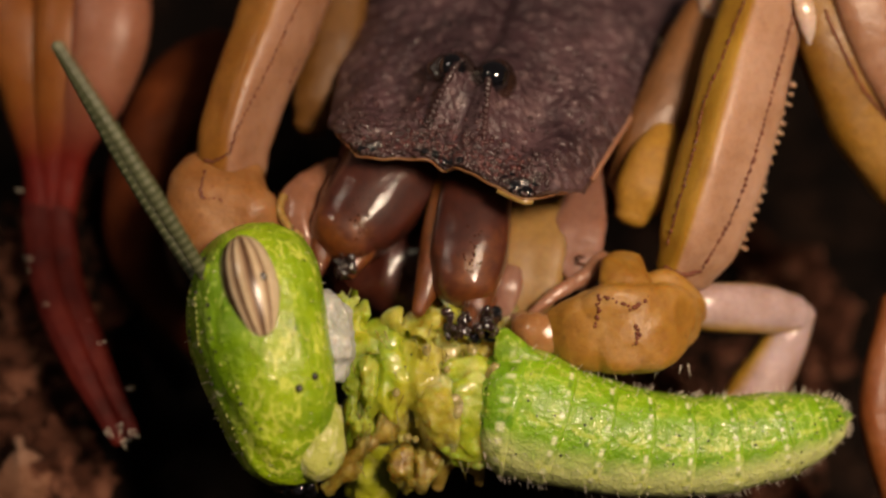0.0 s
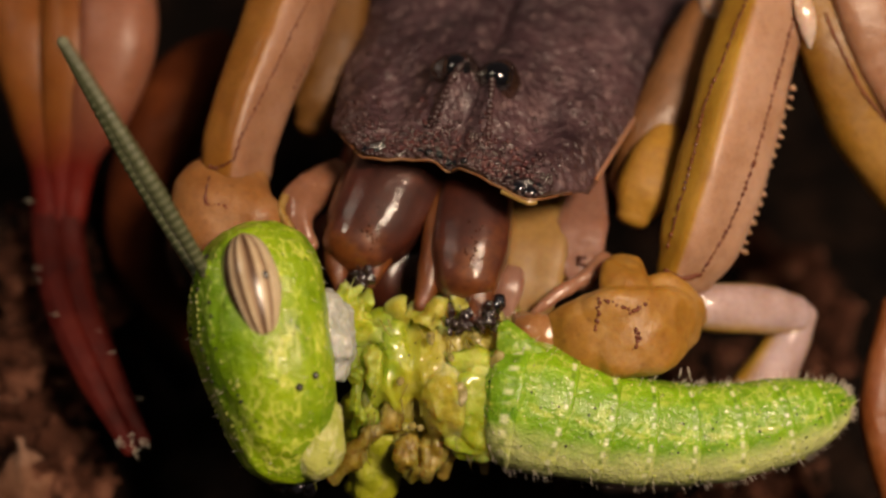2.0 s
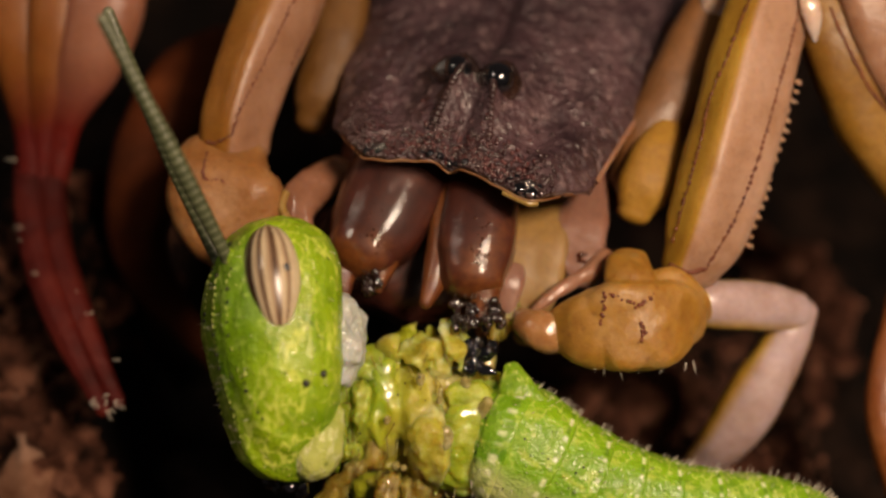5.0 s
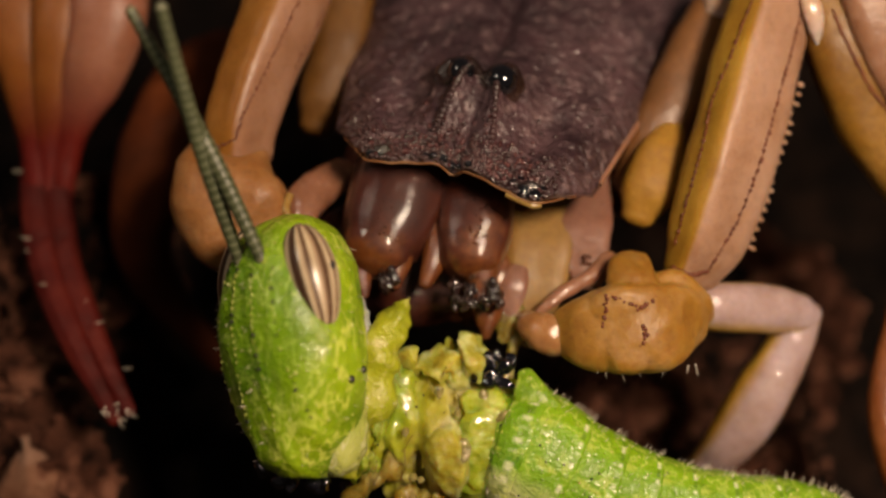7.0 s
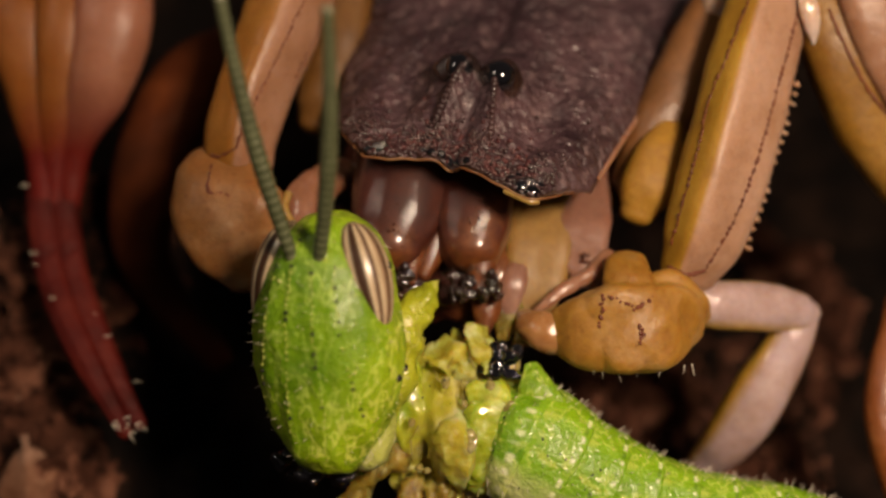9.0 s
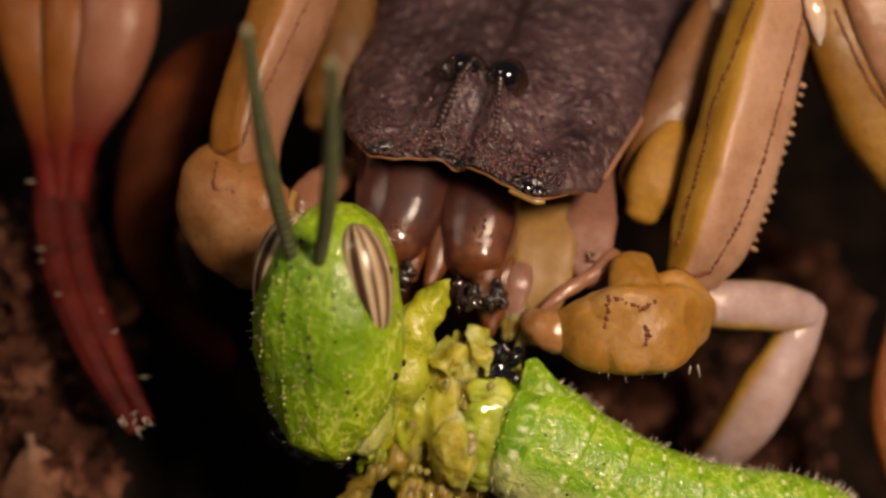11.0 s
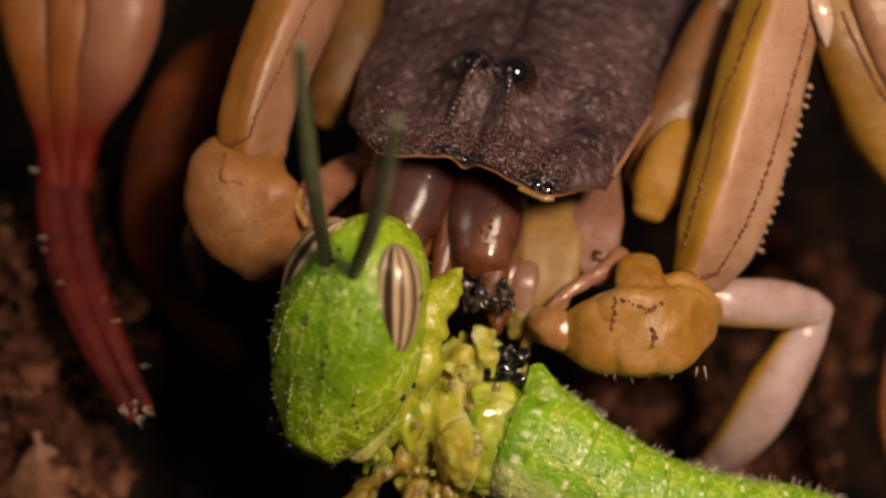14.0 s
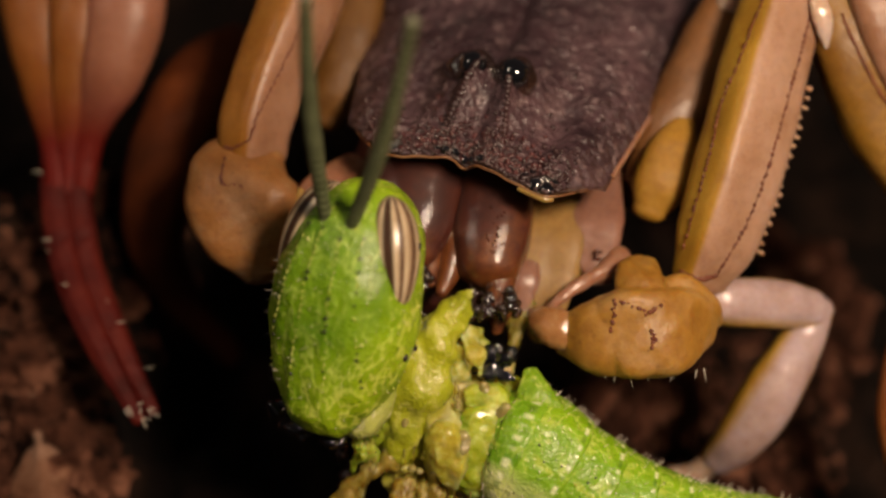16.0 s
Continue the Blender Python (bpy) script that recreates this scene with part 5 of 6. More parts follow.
def strands(rng, count, a0, a1, d0, d1, w, thick, ragged=0.25):
    """Soft flesh folds hanging side by side down the plan."""
    shapes = []
    for k in range(count):
        a = a0 + (a1 - a0) * (k + rng.uniform(0.2, 0.8)) / count
        top, low = d0 + rng.uniform(-ragged, ragged), d1 + rng.uniform(-ragged, ragged)
        wide = thick * rng.uniform(0.6, 1.25)
        sway = rng.uniform(-0.25, 0.25)
        rows = [(a + sway * 0.6, top, w - 0.15, wide * 0.35), (a + rng.uniform(-0.1, 0.1), top + (low - top) * 0.35, w + rng.uniform(0.0, 0.3), wide),
                (a + rng.uniform(-0.1, 0.1), top + (low - top) * 0.7, w + rng.uniform(0.0, 0.3), wide * rng.uniform(0.7, 1.1)), (a - sway, low, w - 0.1, wide * 0.35)]
        turn = rng.uniform(-0.3, 0.3)
        shapes.append(tube(rows, 34, 30, 0.6, 2.0, (1, 1), 0.13, 2.6, ((0.7 + turn, 0.22), (1.5 + turn, 0.30), (2.4 + turn, 0.22)), False, turn))
    return joined(shapes)


def shreds(rng, count, a0, a1, d0, d1, w, long, wide, lean=0.5):
    """Small ragged flakes of flesh, each a bent tapering tongue."""
    shapes = []
    for _ in range(count):
        a, d = rng.uniform(a0, a1), rng.uniform(d0, d1)
        ln, wd, ang = long * rng.uniform(0.5, 1.3), wide * rng.uniform(0.5, 1.3), rng.gauss(0, lean) + (math.pi if rng.random() < 0.55 else 0)
        sa, ca, h = math.sin(ang), math.cos(ang), w + rng.uniform(-0.25, 0.25)
        k = rng.uniform(-0.3, 0.3) * ln
        rows = [(a - sa * ln * 0.5, d - ca * ln * 0.5, h - 0.12, wd * 0.9), (a + ca * k, d - sa * k, h + 0.08, wd), (a + sa * ln * 0.5, d + ca * ln * 0.5, h + rng.uniform(-0.1, 0.2), wd * 0.25)]
        shapes.append(tube(rows, 14, 12, 0.30, 2.0, (1, 1), wd * 0.5, 3.5, None, False, rng.uniform(-0.9, 0.9)))
    return joined(shapes)


def torn_thorax():
    rng = random.Random(11)
    folds = [[(6.35, 5.9, 0.8, 0.22), (6.45, 6.45, 1.1, 0.34), (6.50, 7.05, 1.15, 0.28), (6.30, 7.70, 1.1, 0.10)], [(6.9, 5.75, 0.8, 0.24), (6.95, 6.3, 1.15, 0.38), (7.0, 6.95, 1.25, 0.36), (7.1, 7.55, 1.0, 0.20)],
             [(7.5, 5.8, 0.9, 0.22), (7.5, 6.4, 1.2, 0.40), (7.58, 7.05, 1.3, 0.38), (7.7, 7.7, 1.1, 0.24)], [(8.1, 5.95, 0.9, 0.24), (8.12, 6.5, 1.15, 0.36), (8.22, 7.1, 1.2, 0.38), (8.25, 7.75, 1.0, 0.22)],
             [(8.55, 6.1, 0.9, 0.24), (8.62, 6.7, 1.15, 0.32), (8.52, 7.4, 1.0, 0.34), (8.3, 8.0, 0.9, 0.18)], [(6.95, 7.6, 0.7, 0.22), (7.05, 8.1, 0.95, 0.26), (7.25, 8.55, 0.9, 0.16)],
             [(7.8, 7.7, 0.8, 0.26), (7.85, 8.2, 0.95, 0.24), (7.75, 8.6, 0.8, 0.10)], [(8.3, 7.6, 0.7, 0.28), (8.35, 8.1, 0.8, 0.26), (8.5, 8.5, 0.7, 0.14)]]
    shapes = [ball(at(7.45, 6.75, 0.4), (1.15, 0.95, 0.6), 0.3, 1.3, 4, None, 2.0), ball(at(7.5, 7.7, 0.3), (0.8, 0.7, 0.45), 0.3, 1.5, 4, None, 5.0)]
    for k, rows in enumerate(folds):
        shapes.append(tube(rows, 40, 30, 0.75, 2.0, (1, 1), 0.16, 1.9, ((0.8, 0.25), (1.7, 0.3), (2.5, 0.2)), False, 0.5 * math.sin(k * 2.3)))
    core = part("thorax", joined(shapes), FLESH, grasshopper, "torn wet yellow thorax flesh", at(7.5, 6.9, 0.9))
    fused(core, 0.00004, 34)
    fused(part("torn_flesh", shreds(rng, 16, 5.95, 6.75, 5.45, 6.2, 1.2, 0.7, 0.22, 0.3), PULP_LIME, core, "green flap of torn skin"), 0.00004, 20)
    fused(part("torn_flesh", shreds(rng, 14, 6.7, 8.3, 5.55, 6.0, 1.15, 0.6, 0.22, 0.6), PULP, core, "ragged upper edge of the flesh"), 0.00004, 26)
    fused(part("torn_flesh", joined([strands(rng, 3, 6.15, 6.6, 6.2, 7.75, 1.3, 0.14, 0.15)]), PULP_GREEN, core, "green flesh flap"), 0.00003, 2)
    fused(part("torn_flesh", tube([(7.65, 6.6, 1.3, 0.20), (7.80, 7.1, 1.6, 0.36), (7.95, 7.6, 1.55, 0.34), (7.95, 8.1, 1.2, 0.12)], 40, 34, 0.7, 2.0, (1, 1), 0.14, 2.2, ((0.9, 0.2), (1.9, 0.3))), PULP, core, "wet yellow fold"), 0.00003, 18)
    fused(part("torn_flesh", strands(rng, 4, 6.95, 7.8, 7.85, 8.6, 1.1, 0.17, 0.12), PULP_BROWN, core, "olive-brown lower flesh"), 0.00003, 14)
    part("torn_flesh", tube([(8.62, 6.3, 0.7, 0.18), (8.72, 5.8, 0.6, 0.12), (8.85, 5.2, 0.5, 0.09), (8.95, 4.7, 0.3, 0.05)], 34, 20, 0.6, 2.0, (0.8, 0.8), 0.06, 2.4), PULP_BROWN, core, "yellowish wet skin drawn towards the mouth")
    wisps = []
    for _ in range(46):
        a, d = rng.uniform(6.2, 8.5), rng.uniform(5.6, 8.2)
        way = Vector((rng.uniform(-0.6, 0.6), rng.choice((-1, -1, 1)), rng.uniform(0.0, 0.5)))
        wisps.append((at(a, d, 1.45), way))
    part("fibre", hairs(wisps, 0.42, 0.020, 0.5), PULP_BROWN, core, "fine torn fibres")["kind"] = "stuff"
    part("torn_foreleg", tube([(6.9, 7.5, 1.2, 0.20), (6.5, 7.9, 1.3, 0.16), (6.2, 8.25, 1.2, 0.19), (5.8, 8.65, 1.0, 0.12)], 26, 16, 0.8, 2.0, (1, 1), 0.12, 3.5), PULP_BROWN, core, "torn yellowish foreleg stump")
    fused(part("black_debris", joined([ball(at(rng.uniform(8.2, 8.8), rng.uniform(5.55, 6.05), 1.25 + rng.uniform(0, 0.2)), (0.20, 0.10, 0.07), 0.10, 3, 3, Matrix.Rotation(rng.uniform(-1.2, 1.2), 3, "Z"), k) for k in range(12)]), BLACK_EYE, core, "black wet chewed scraps"), 0.00002, 3)
    for a, d, w, rx, ry in ((8.74, 6.65, 1.72, 0.13, 0.26), (8.05, 7.2, 1.85, 0.13, 0.20), (8.35, 6.2, 1.6, 0.09, 0.10), (7.55, 6.2, 1.7, 0.08, 0.10), (7.2, 7.75, 1.5, 0.08, 0.06), (7.35, 7.78, 1.5, 0.06, 0.05), (7.0, 6.95, 1.7, 0.06, 0.07), (7.9, 6.55, 1.75, 0.05, 0.06)):
        part("wet_drop", ball(at(a, d, w), (rx, ry, rx * 0.8), 0.05, 4.0, 3, None, a), WET, core, "glossy wet drop")
    part("black_debris", joined([ball(at(rng.uniform(5.9, 6.4), rng.uniform(7.3, 8.5), 0.5), (0.12, 0.16, 0.1), 0.1, 3, 2, None, k) for k in range(18)]), TOOTH, core, "dark chewed scraps")
    specks = [at(rng.uniform(6.5, 8.5), rng.uniform(6.0, 7.8), 1.75 + rng.uniform(-0.1, 0.05)) for _ in range(16)]
    part("pitting", grains(specks, 0.018, 0.5), BLACK_DOT, core, "dark specks on the flesh")
    return core


thorax = torn_thorax()
pronotum = part("pronotum", tube([(7.25, 8.0, 1.1, 0.36), (7.2, 7.4, 1.4, 0.52), (7.25, 6.7, 1.6, 0.60), (7.38, 6.1, 1.6, 0.52), (7.62, 5.55, 1.5, 0.38), (7.82, 5.2, 1.45, 0.18), (7.95, 5.0, 1.4, 0.04)], 44, 34, 0.62, 2.0, (0.6, 0.6), 0.17, 2.0, ((1.3, 0.10),)), PRONOTUM, grasshopper,
                "torn yellow-green neck shield", at(7.35, 7.4, 1.2))

# ---- keyed things ----
def motions():
    # seconds, place across and down the plan, then turn, lean, nod in degrees
    head_rows = [(0, 4.8, 6.16, -64.98, -2.92, -0.86), (0.5, 4.7, 6.26, -64.46, -2.85, -0.72), (1, 4.94, 5.99, -67.42, 1.44, -1.15), (1.5, 4.79, 6.12, -65.42, -2.19, -0.65), (2, 4.79, 6.12, -65.04, -2.12, -0.76),
        (2.5, 4.74, 6.2, -65.78, -2.23, -0.72), (3, 4.7, 6.34, -63.61, -5.48, -0.94), (3.5, 4.82, 5.92, -66.11, -0.62, -0.68), (4, 4.71, 5.99, -64.99, -3.39, -0.29), (4.2, 4.82, 6.13, -66.29, -0.42, -0.08),
        (6.3, 5.1, 5.89, -44.54, 6.38, -8.24), (6.5, 5.19, 5.67, -40.43, 5.67, -6.69), (7, 5.18, 6.04, -39.9, 1.62, -5.36), (7.5, 5.65, 5.64, -26.73, 10.74, -8.49), (8, 5.94, 5.45, -18.39, 21.27, -8.29),
        (8.5, 5.64, 5.73, -23.61, 10.3, -1.4), (9, 5.8, 5.99, -21.24, 2.8, -2.78), (9.2, 5.81, 5.82, -21.49, 2.59, -3.3), (11.3, 5.64, 5.83, -22.31, 8.61, 10.16), (11.5, 5.46, 5.75, -18.49, 10.94, 10.59),
        (12, 5.74, 6.07, -19.35, 12.53, 9.05), (12.5, 5.58, 5.87, -24.67, 15.29, 5.66), (13, 5.65, 6.16, -20.97, 8.3, 20.41), (13.5, 5.87, 5.97, -20.52, 14.8, 11.03), (14, 5.94, 5.99, -22.48, 18.63, 12.09),
        (14.5, 5.77, 5.94, -21.8, 10.92, 9.61), (15, 5.97, 5.66, -19.07, 15.5, 7.23), (15.5, 5.92, 5.78, -22.5, 4.01, 2.3), (16, 5.9, 5.43, -23.4, 15.28, 0.78)]
    walk(head, [(t, Matrix.Translation(at(a, d, 2.2) - PIVOT[grasshopper]) @ pose(0, 0, 0, 0, 0, -lean) @ pose(0, 0, 0, nod, 0, 0) @ pose(0, 0, 0, 0, turn, 0)) for t, a, d, turn, lean, nod in head_rows])
    swing_right = [(0, 33.2, -16.7), (4.2, 33.2, -16.7), (6.5, 47.3, -13.2), (7, 31.4, 11.2), (7.5, 48, -23.1), (8, 50.1, -21.1),
        (8.5, 36, -17.6), (9, 34.5, -17.9), (9.2, 36.2, -16.5), (11.5, 38.7, -22.8), (12, 41.1, -24), (12.5, 40.1, -26),
        (13, 39.6, -19), (13.5, 45.5, -29.4), (14, 41.6, -23.2), (14.5, 40.2, -22.3), (15, 35.8, -20), (15.5, 36.6, -22.4),
        (16, 39.8, -26.9)]
    swing_left = [(0, 25.9, 11.2), (4.2, 25.9, 11.2), (6.5, 41.3, -28.1), (7, 33.8, -10.9), (7.5, 51.2, -18.2), (8, 59.5, -8.8),
        (8.5, 42.6, -9.3), (9, 33.1, 3.2), (9.2, 39, -4), (11.5, 35.3, -5.5), (12, 35.6, 0.5), (12.5, 37.8, 0.5),
        (13, 36.6, -2.4), (13.5, 39.4, -2), (14, 37.8, 1.6), (14.5, 33.6, 2.4), (15, 35.9, -2.2), (15.5, 37.4, -1.4),
        (16, 46.5, -9)]
    for sgn, swings in ((1, swing_right), (-1, swing_left)):
        walk(ANTENNAE[sgn], [(t, Matrix.Translation(PIVOT[ANTENNAE[sgn]] - HEAD_AT) @ pose(0, 0, 0, fall, 0, splay)) for t, fall, splay in swings])
    tail_rows = [(0, 8.8, 6.8, 0), (0.5, 8.75, 6.78, -0.97), (1, 8.84, 6.89, 1.26), (1.5, 8.82, 6.63, -1.77), (2, 8.83, 6.66, -1.34), (2.5, 8.78, 6.74, -0.84),
        (3, 8.61, 6.3, -3.06), (3.5, 8.79, 6.66, -0.78), (4, 8.66, 6.59, -2.6), (4.2, 8.67, 7.11, 3.78), (6.3, 8.84, 7.5, 13), (6.5, 8.66, 7.3, 11.75),
        (7, 8.94, 7.48, 10), (7.5, 8.9, 7.49, 15.83), (8, 8.94, 7.35, 13.95), (8.5, 8.97, 7.14, 15.63), (9, 9.02, 7.38, 12.89), (9.2, 9.06, 7.28, 13.33),
        (11.3, 8.91, 7.36, 10.95), (11.5, 8.8, 7.38, 12.58), (12, 8.83, 7.47, 11.92), (12.5, 8.61, 7.69, 16), (13, 8.92, 7.43, 12.34), (13.5, 8.91, 7.42, 12.89),
        (14, 8.91, 7.45, 12.42), (14.5, 8.91, 7.46, 12.86), (15, 8.8, 7.55, 13.89), (15.5, 8.98, 7.4, 11.67), (16, 8.76, 7.52, 14.76)]
    walk(abdomen, [(t, Matrix.Translation(at(a, d, 1.0) - PIVOT[grasshopper]) @ pose(0, 0, 0, 0, 0, -lean)) for t, a, d, lean in tail_rows])
    flesh_rows = [(0, 7.5, 6.9, 0), (0.5, 7.46, 6.86, -0.4), (1, 7.52, 6.99, 0.5), (1.5, 7.55, 6.64, -0.7), (2, 7.55, 6.69, -0.5), (2.5, 7.49, 6.8, -0.3),
        (3, 7.42, 6.44, -1.2), (3.5, 7.46, 6.7, -0.3), (4, 7.34, 6.69, -1), (4.2, 7.31, 7.24, 1.5), (6.3, 7.3, 7.52, 4.5), (6.5, 7.28, 7.37, 4.5),
        (7, 7.55, 7.62, 4.5), (7.5, 7.5, 7.55, 4.5), (8, 7.55, 7.4, 4.5), (8.5, 7.58, 7.17, 4.5), (9, 7.68, 7.49, 4.5), (9.2, 7.67, 7.54, 4.5),
        (11.3, 7.55, 7.52, 5.5), (11.5, 7.41, 7.47, 5.5), (12, 7.47, 7.66, 5.5), (12.5, 7.29, 7.77, 5.5), (13, 7.56, 7.54, 5.5), (13.5, 7.54, 7.52, 5.5),
        (14, 7.58, 7.58, 5.5), (14.5, 7.56, 7.59, 5.5), (15, 7.48, 7.68, 5.5), (15.5, 7.62, 7.52, 5.5), (16, 7.35, 7.56, 5.5)]
    walk(thorax, [(t, Matrix.Translation(at(a, d, 0.9) - PIVOT[grasshopper]) @ pose(0, 0, 0, 0, 0, -lean)) for t, a, d, lean in flesh_rows])
    neck_rows = [(0, 6.7, 8.25, 0.3, 2), (0.5, 6.63, 8.24, 0.3, 2), (1, 6.76, 8.3, 0.3, 2), (1.5, 6.69, 8.16, 0.3, 2), (2, 6.68, 8.17, 0.3, 2), (2.5, 6.65, 8.24, 0.3, 2),
        (3, 6.65, 8.08, 0.3, 2), (3.5, 6.7, 8.22, 0.3, 2), (4, 6.64, 8.12, 0.3, 2), (4.2, 6.66, 8.44, 0.3, 2), (6.3, 6.45, 7.4, 1.2, 2), (6.5, 6.32, 7.41, 1.2, 5),
        (7, 6.32, 7.64, 1.2, 5), (7.5, 6.61, 7.34, 1.2, 10), (8, 6.81, 7.43, 1.2, 10), (8.5, 6.51, 7.14, 1.2, 10), (9, 6.65, 7.27, 1.2, 10), (9.2, 6.72, 7.1, 1.2, 10),
        (11.3, 6.76, 7.27, 1.2, 10), (11.5, 6.73, 7.26, 1.2, 10), (12, 6.84, 7.2, 1.2, 10), (12.5, 6.75, 7.42, 1.2, 10), (13, 6.74, 6.97, 1.2, 10), (13.5, 6.83, 7.07, 1.2, 10),
        (14, 6.87, 7.09, 1.2, 10), (14.5, 6.91, 7.08, 1.2, 10), (15, 6.93, 7.35, 1.2, 10), (15.5, 6.9, 7.01, 1.2, 10), (16, 7.04, 7.48, 1.2, 10)]
    walk(pronotum, [(t, Matrix.Translation(at(a, d, w) - PIVOT[grasshopper]) @ pose(0, 0, 0, 0, 0, -lean)) for t, a, d, w, lean in neck_rows])
    shield_rows = [(0, 0, 0), (0.5, 0.035, 0.025), (1, 0.035, 0.014), (1.5, 0.052, -0.001), (2, 0.042, 0.001), (2.5, 0.062, -0.001),
        (3, 0.06, 0.008), (3.5, 0.033, -0.001), (4, 0.073, -0.053), (4.2, 0.063, -0.074), (6.3, 0.033, -0.076), (6.5, 0.014, -0.071),
        (7, 0.039, -0.068), (7.5, 0.017, -0.061), (8, 0.017, -0.099), (8.5, 0.009, -0.02), (9, 0.024, -0.034), (9.2, 0.029, -0.04),
        (11.3, 0.031, -0.041), (11.5, 0.038, -0.034), (12, 0.058, -0.02), (12.5, 0.036, 0.01), (13, 0.083, -0.031), (13.5, 0.057, -0.036),
        (14, 0.071, -0.027), (14.5, 0.053, -0.01), (15, 0.051, -0.029), (15.5, 0.049, -0.022), (16, 0.052, -0.046)]
    walk(shield, [(t, Matrix.Translation(PIVOT[shield] - PIVOT[scorpion] + Vector((x, y, 0)) * U)) for t, x, y in shield_rows])
    right_arm_rows = [(0, 11.2, 5, 0), (0.5, 11.193, 5.037, 0), (1, 11.188, 5.049, 0), (1.5, 11.188, 5.063, 0), (2, 11.178, 5.047, 0), (2.5, 11.189, 5.056, 0),
        (3, 11.202, 4.987, 0), (3.5, 11.216, 4.991, 0), (4, 11.237, 5.005, 0), (4.2, 11.25, 5.006, 0), (6.3, 11.253, 5, 0), (6.5, 11.245, 4.998, 0),
        (7, 11.223, 5.005, 0), (7.5, 11.219, 5.052, 0), (8, 11.207, 5.078, 0), (8.5, 11.147, 5.002, 0), (9, 11.182, 5.032, 0), (9.2, 11.191, 5.051, 0),
        (11.3, 11.187, 5.059, 0), (11.5, 11.179, 5.056, 0), (12, 11.179, 5.044, 0), (12.5, 11.199, 5.075, 0), (13, 11.167, 5.112, 0), (13.5, 11.178, 5.116, 0),
        (14, 11.187, 5.12, 0), (14.5, 11.167, 5.098, 0), (15, 11.167, 5.135, 0), (15.5, 11.141, 5.1, 0), (16, 11.169, 5.164, 0)]
    walk(arm_right, [(t, Matrix.Translation(at(a, d, 0.0) - PIVOT[scorpion]) @ pose(0, 0, 0, 0, 0, -lean)) for t, a, d, lean in right_arm_rows])
    left_arm_rows = [(0, 5.2, 0, 0), (0.5, 5.209, -0.064, 0), (1, 5.252, 0.179, 0), (1.5, 5.26, 0.125, 0), (2, 5.25, 0.098, 0), (2.5, 5.259, 0.096, 0),
        (3, 5.211, -0.106, 0), (3.5, 5.215, -0.124, 0), (4, 5.205, -0.278, 0), (6.5, 5.2, -0.234, 0), (7, 5.199, -0.243, 0), (7.5, 5.247, -0.096, 0),
        (8, 5.236, -0.067, 0), (8.5, 5.198, -0.091, 0), (9, 5.227, -0.054, 0), (11.5, 5.236, -0.122, 0), (12, 5.239, -0.15, 0), (12.5, 5.24, -0.168, 0),
        (13, 5.246, -0.119, 0), (13.5, 5.241, -0.179, 0), (14, 5.247, -0.197, 0), (14.5, 5.231, -0.192, 0), (15, 5.25, -0.154, 0), (15.5, 5.221, -0.195, 0),
        (16, 5.244, -0.142, 0)]
    walk(arm_left, [(t, Matrix.Translation(at(a, d, -0.6) - PIVOT[scorpion]) @ pose(0, 0, 0, 0, 0, -lean)) for t, a, d, lean in left_arm_rows])
    pincer_rows = [(0, 1.52, -0.42, 0), (0.5, 1.497, -0.501, 0.316), (1, 1.616, -0.211, -0.669), (1.5, 1.62, -0.247, -0.544), (2, 1.602, -0.262, -0.596), (2.5, 1.607, -0.272, -0.659),
        (3, 1.503, -0.562, 0.321), (3.5, 1.515, -0.609, 0.34), (4, 1.445, -0.828, 1.244), (4.2, 1.44, -0.879, 1.369), (6.3, 1.389, -0.834, 0.577), (6.5, 1.384, -0.767, 0.052),
        (7, 1.371, -0.752, 0.023), (7.5, 1.495, -0.563, -1.055), (8, 1.472, -0.553, -0.914), (8.5, 1.43, -0.553, -0.915), (9, 1.455, -0.491, -0.757), (9.2, 1.456, -0.509, -0.863),
        (11.3, 1.46, -0.567, -0.894), (11.5, 1.46, -0.625, -0.75), (12, 1.439, -0.644, -0.392), (12.5, 1.432, -0.685, -0.437), (13, 1.45, -0.644, -0.289), (13.5, 1.437, -0.706, -0.372),
        (14, 1.435, -0.706, -0.315), (14.5, 1.435, -0.716, -0.387), (15, 1.462, -0.676, -0.515), (15.5, 1.417, -0.711, -0.538), (16, 1.464, -0.665, -0.665)]
    walk(chela, [(t, Matrix.Translation(at(a, d, -2.3) - PIVOT[scorpion]) @ pose(0, 0, 0, 0, 0, -lean)) for t, a, d, lean in pincer_rows])
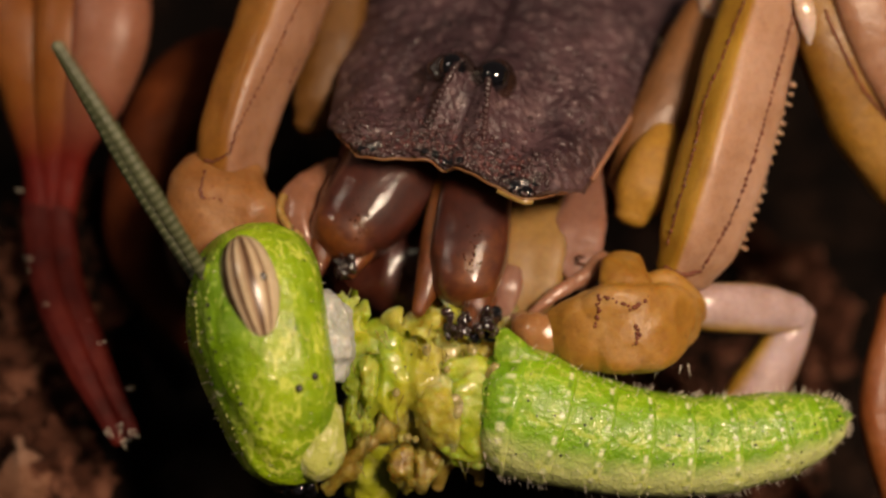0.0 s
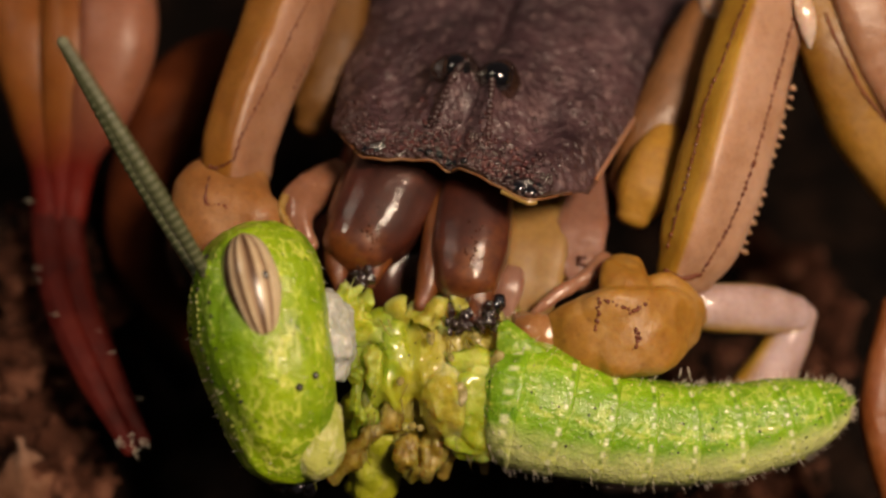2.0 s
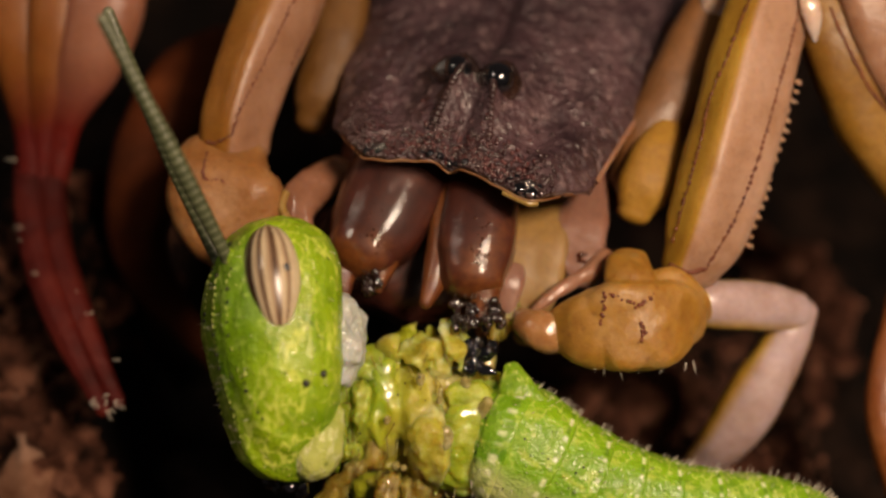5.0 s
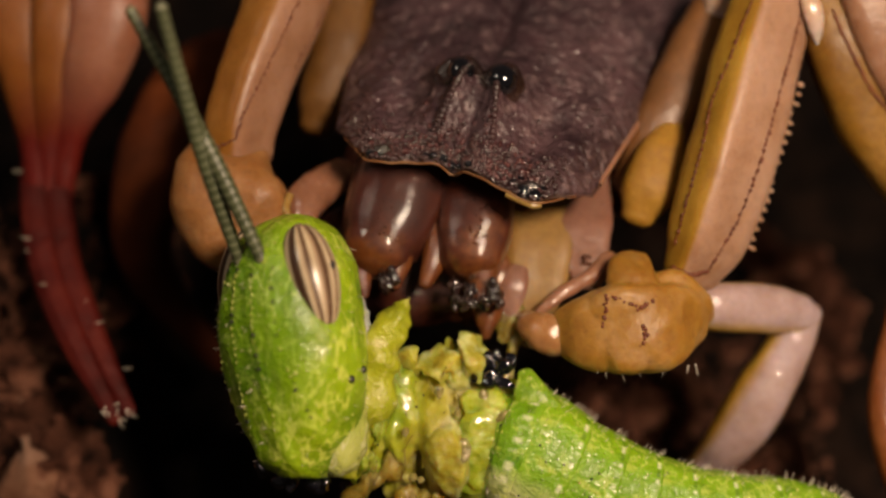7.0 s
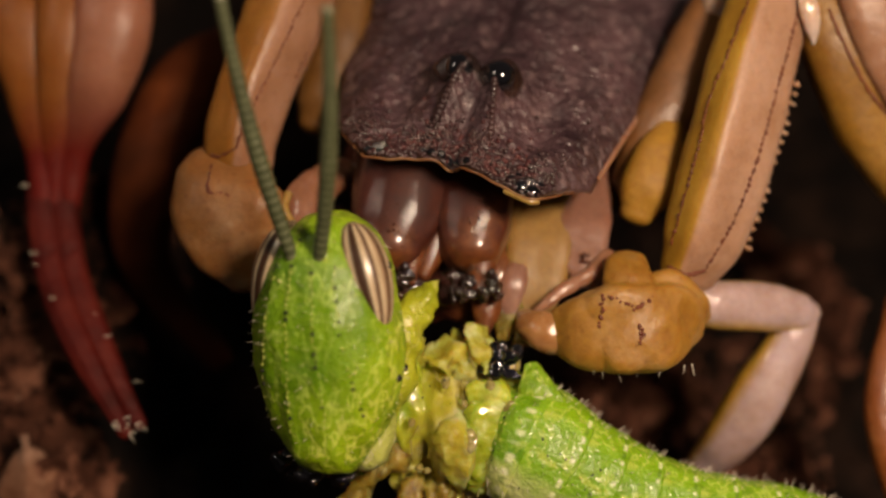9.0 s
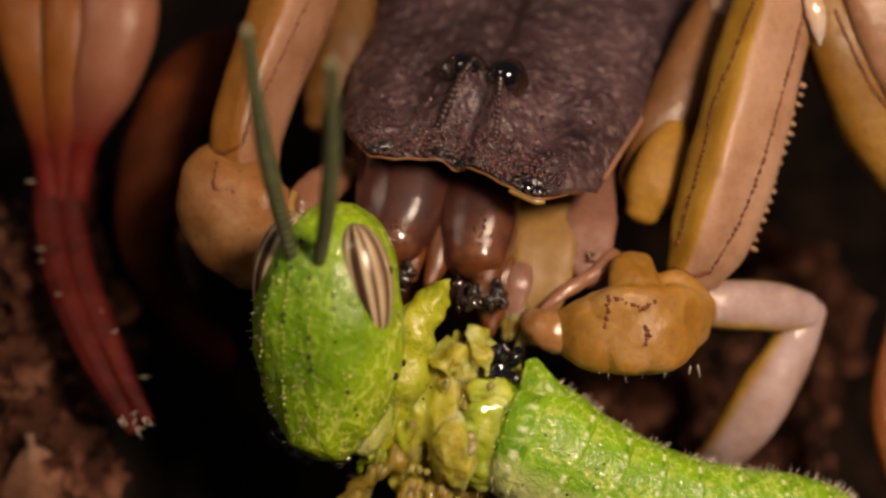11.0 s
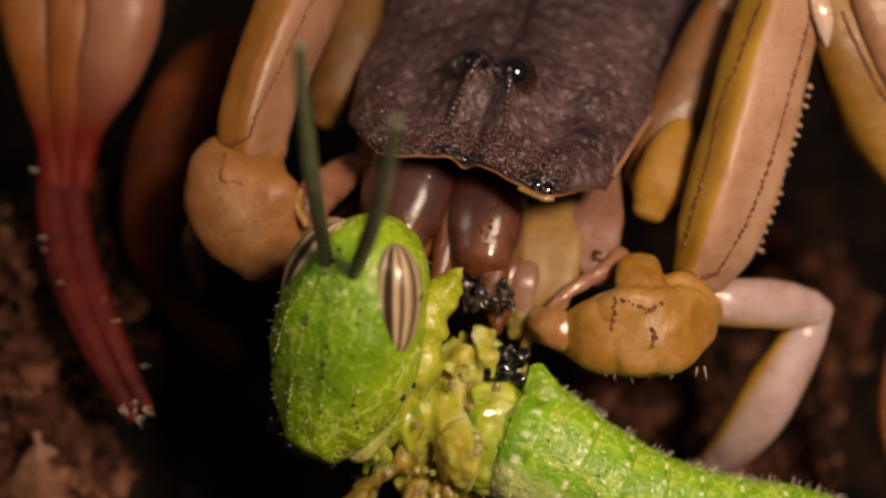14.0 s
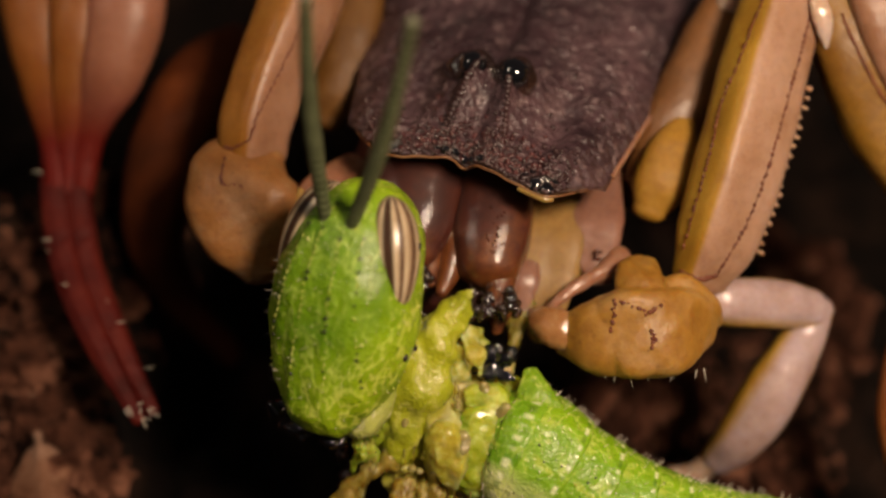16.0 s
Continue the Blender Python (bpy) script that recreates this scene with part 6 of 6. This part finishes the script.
    right_jaw_rows = [(0, 8.3, 3, 0.4, 0), (0.5, 8.3, 3.027, 0.426, 0), (1, 8.3, 2.987, 0.387, 0), (1.5, 8.3, 2.909, 0.311, 0), (2, 8.3, 2.912, 0.314, 0), (2.5, 8.3, 2.925, 0.327, 0),
        (3, 8.3, 2.756, 0.161, 0), (3.5, 8.3, 2.787, 0.192, 0), (4, 8.3, 2.835, 0.238, 0), (6.5, 8.55, 2.96, 0.361, 0), (7, 8.3, 2.565, -0.025, 0), (7.5, 8.3, 2.735, 0.14, 0),
        (8, 8.3, 2.719, 0.125, 0), (8.5, 8.3, 2.597, 0.005, 0), (9, 8.3, 2.459, -0.129, 0), (11.5, 8.3, 2.628, 0.036, 0), (12, 8.3, 2.644, 0.052, 0), (12.5, 8.35, 2.96, 0.361, 0),
        (13, 8.3, 2.551, -0.04, 0), (13.5, 8.3, 2.707, 0.113, 0), (14, 8.3, 2.644, 0.052, 0), (14.5, 8.3, 2.648, 0.055, 0), (15, 8.38, 2.666, 0.073, 0), (15.5, 8.4, 2.475, -0.113, 0),
        (16, 8.4, 2.776, 0.181, 0)]
    walk(jaw_right, [(t, Matrix.Translation(at(a, d, w) - PIVOT[scorpion]) @ pose(0, 0, 0, 0, 0, -lean)) for t, a, d, w, lean in right_jaw_rows])
    left_jaw_rows = [(0, 7.1, 2.7, 0, 0), (0.5, 7.1, 2.7, 0, -1), (1, 7.1, 2.746, 0.045, -6), (1.5, 7.1, 2.746, 0.045, -6), (2, 7.1, 2.774, 0.072, -8), (2.5, 7.1, 2.774, 0.072, -8),
        (3, 7.1, 2.93, 0.225, -10), (3.5, 7.1, 2.884, 0.18, -8), (4, 7.1, 2.884, 0.18, -6), (6.5, 7.1, 2.792, 0.09, -20), (7, 7.1, 2.746, 0.045, -17), (7.5, 7.1, 2.7, 0, -20),
        (8, 7.1, 2.746, 0.045, -26), (8.5, 7.1, 2.654, -0.045, -24), (9, 7.1, 2.7, 0, -24), (11.5, 7.1, 2.654, -0.045, -22), (12, 7.1, 2.608, -0.09, -22), (12.5, 7.1, 2.424, -0.27, -20),
        (13, 7.1, 2.608, -0.09, -18), (13.5, 7.1, 2.608, -0.09, -24), (14, 7.1, 2.562, -0.135, -22), (14.5, 7.1, 2.7, 0, -24), (15, 7.1, 2.792, 0.09, -27), (15.5, 7.1, 2.838, 0.135, -24),
        (16, 7.1, 2.792, 0.09, -27)]
    walk(jaw_left, [(t, Matrix.Translation(at(a, d, w) - PIVOT[scorpion]) @ pose(0, 0, 0, 0, 0, -lean)) for t, a, d, w, lean in left_jaw_rows])


motions()
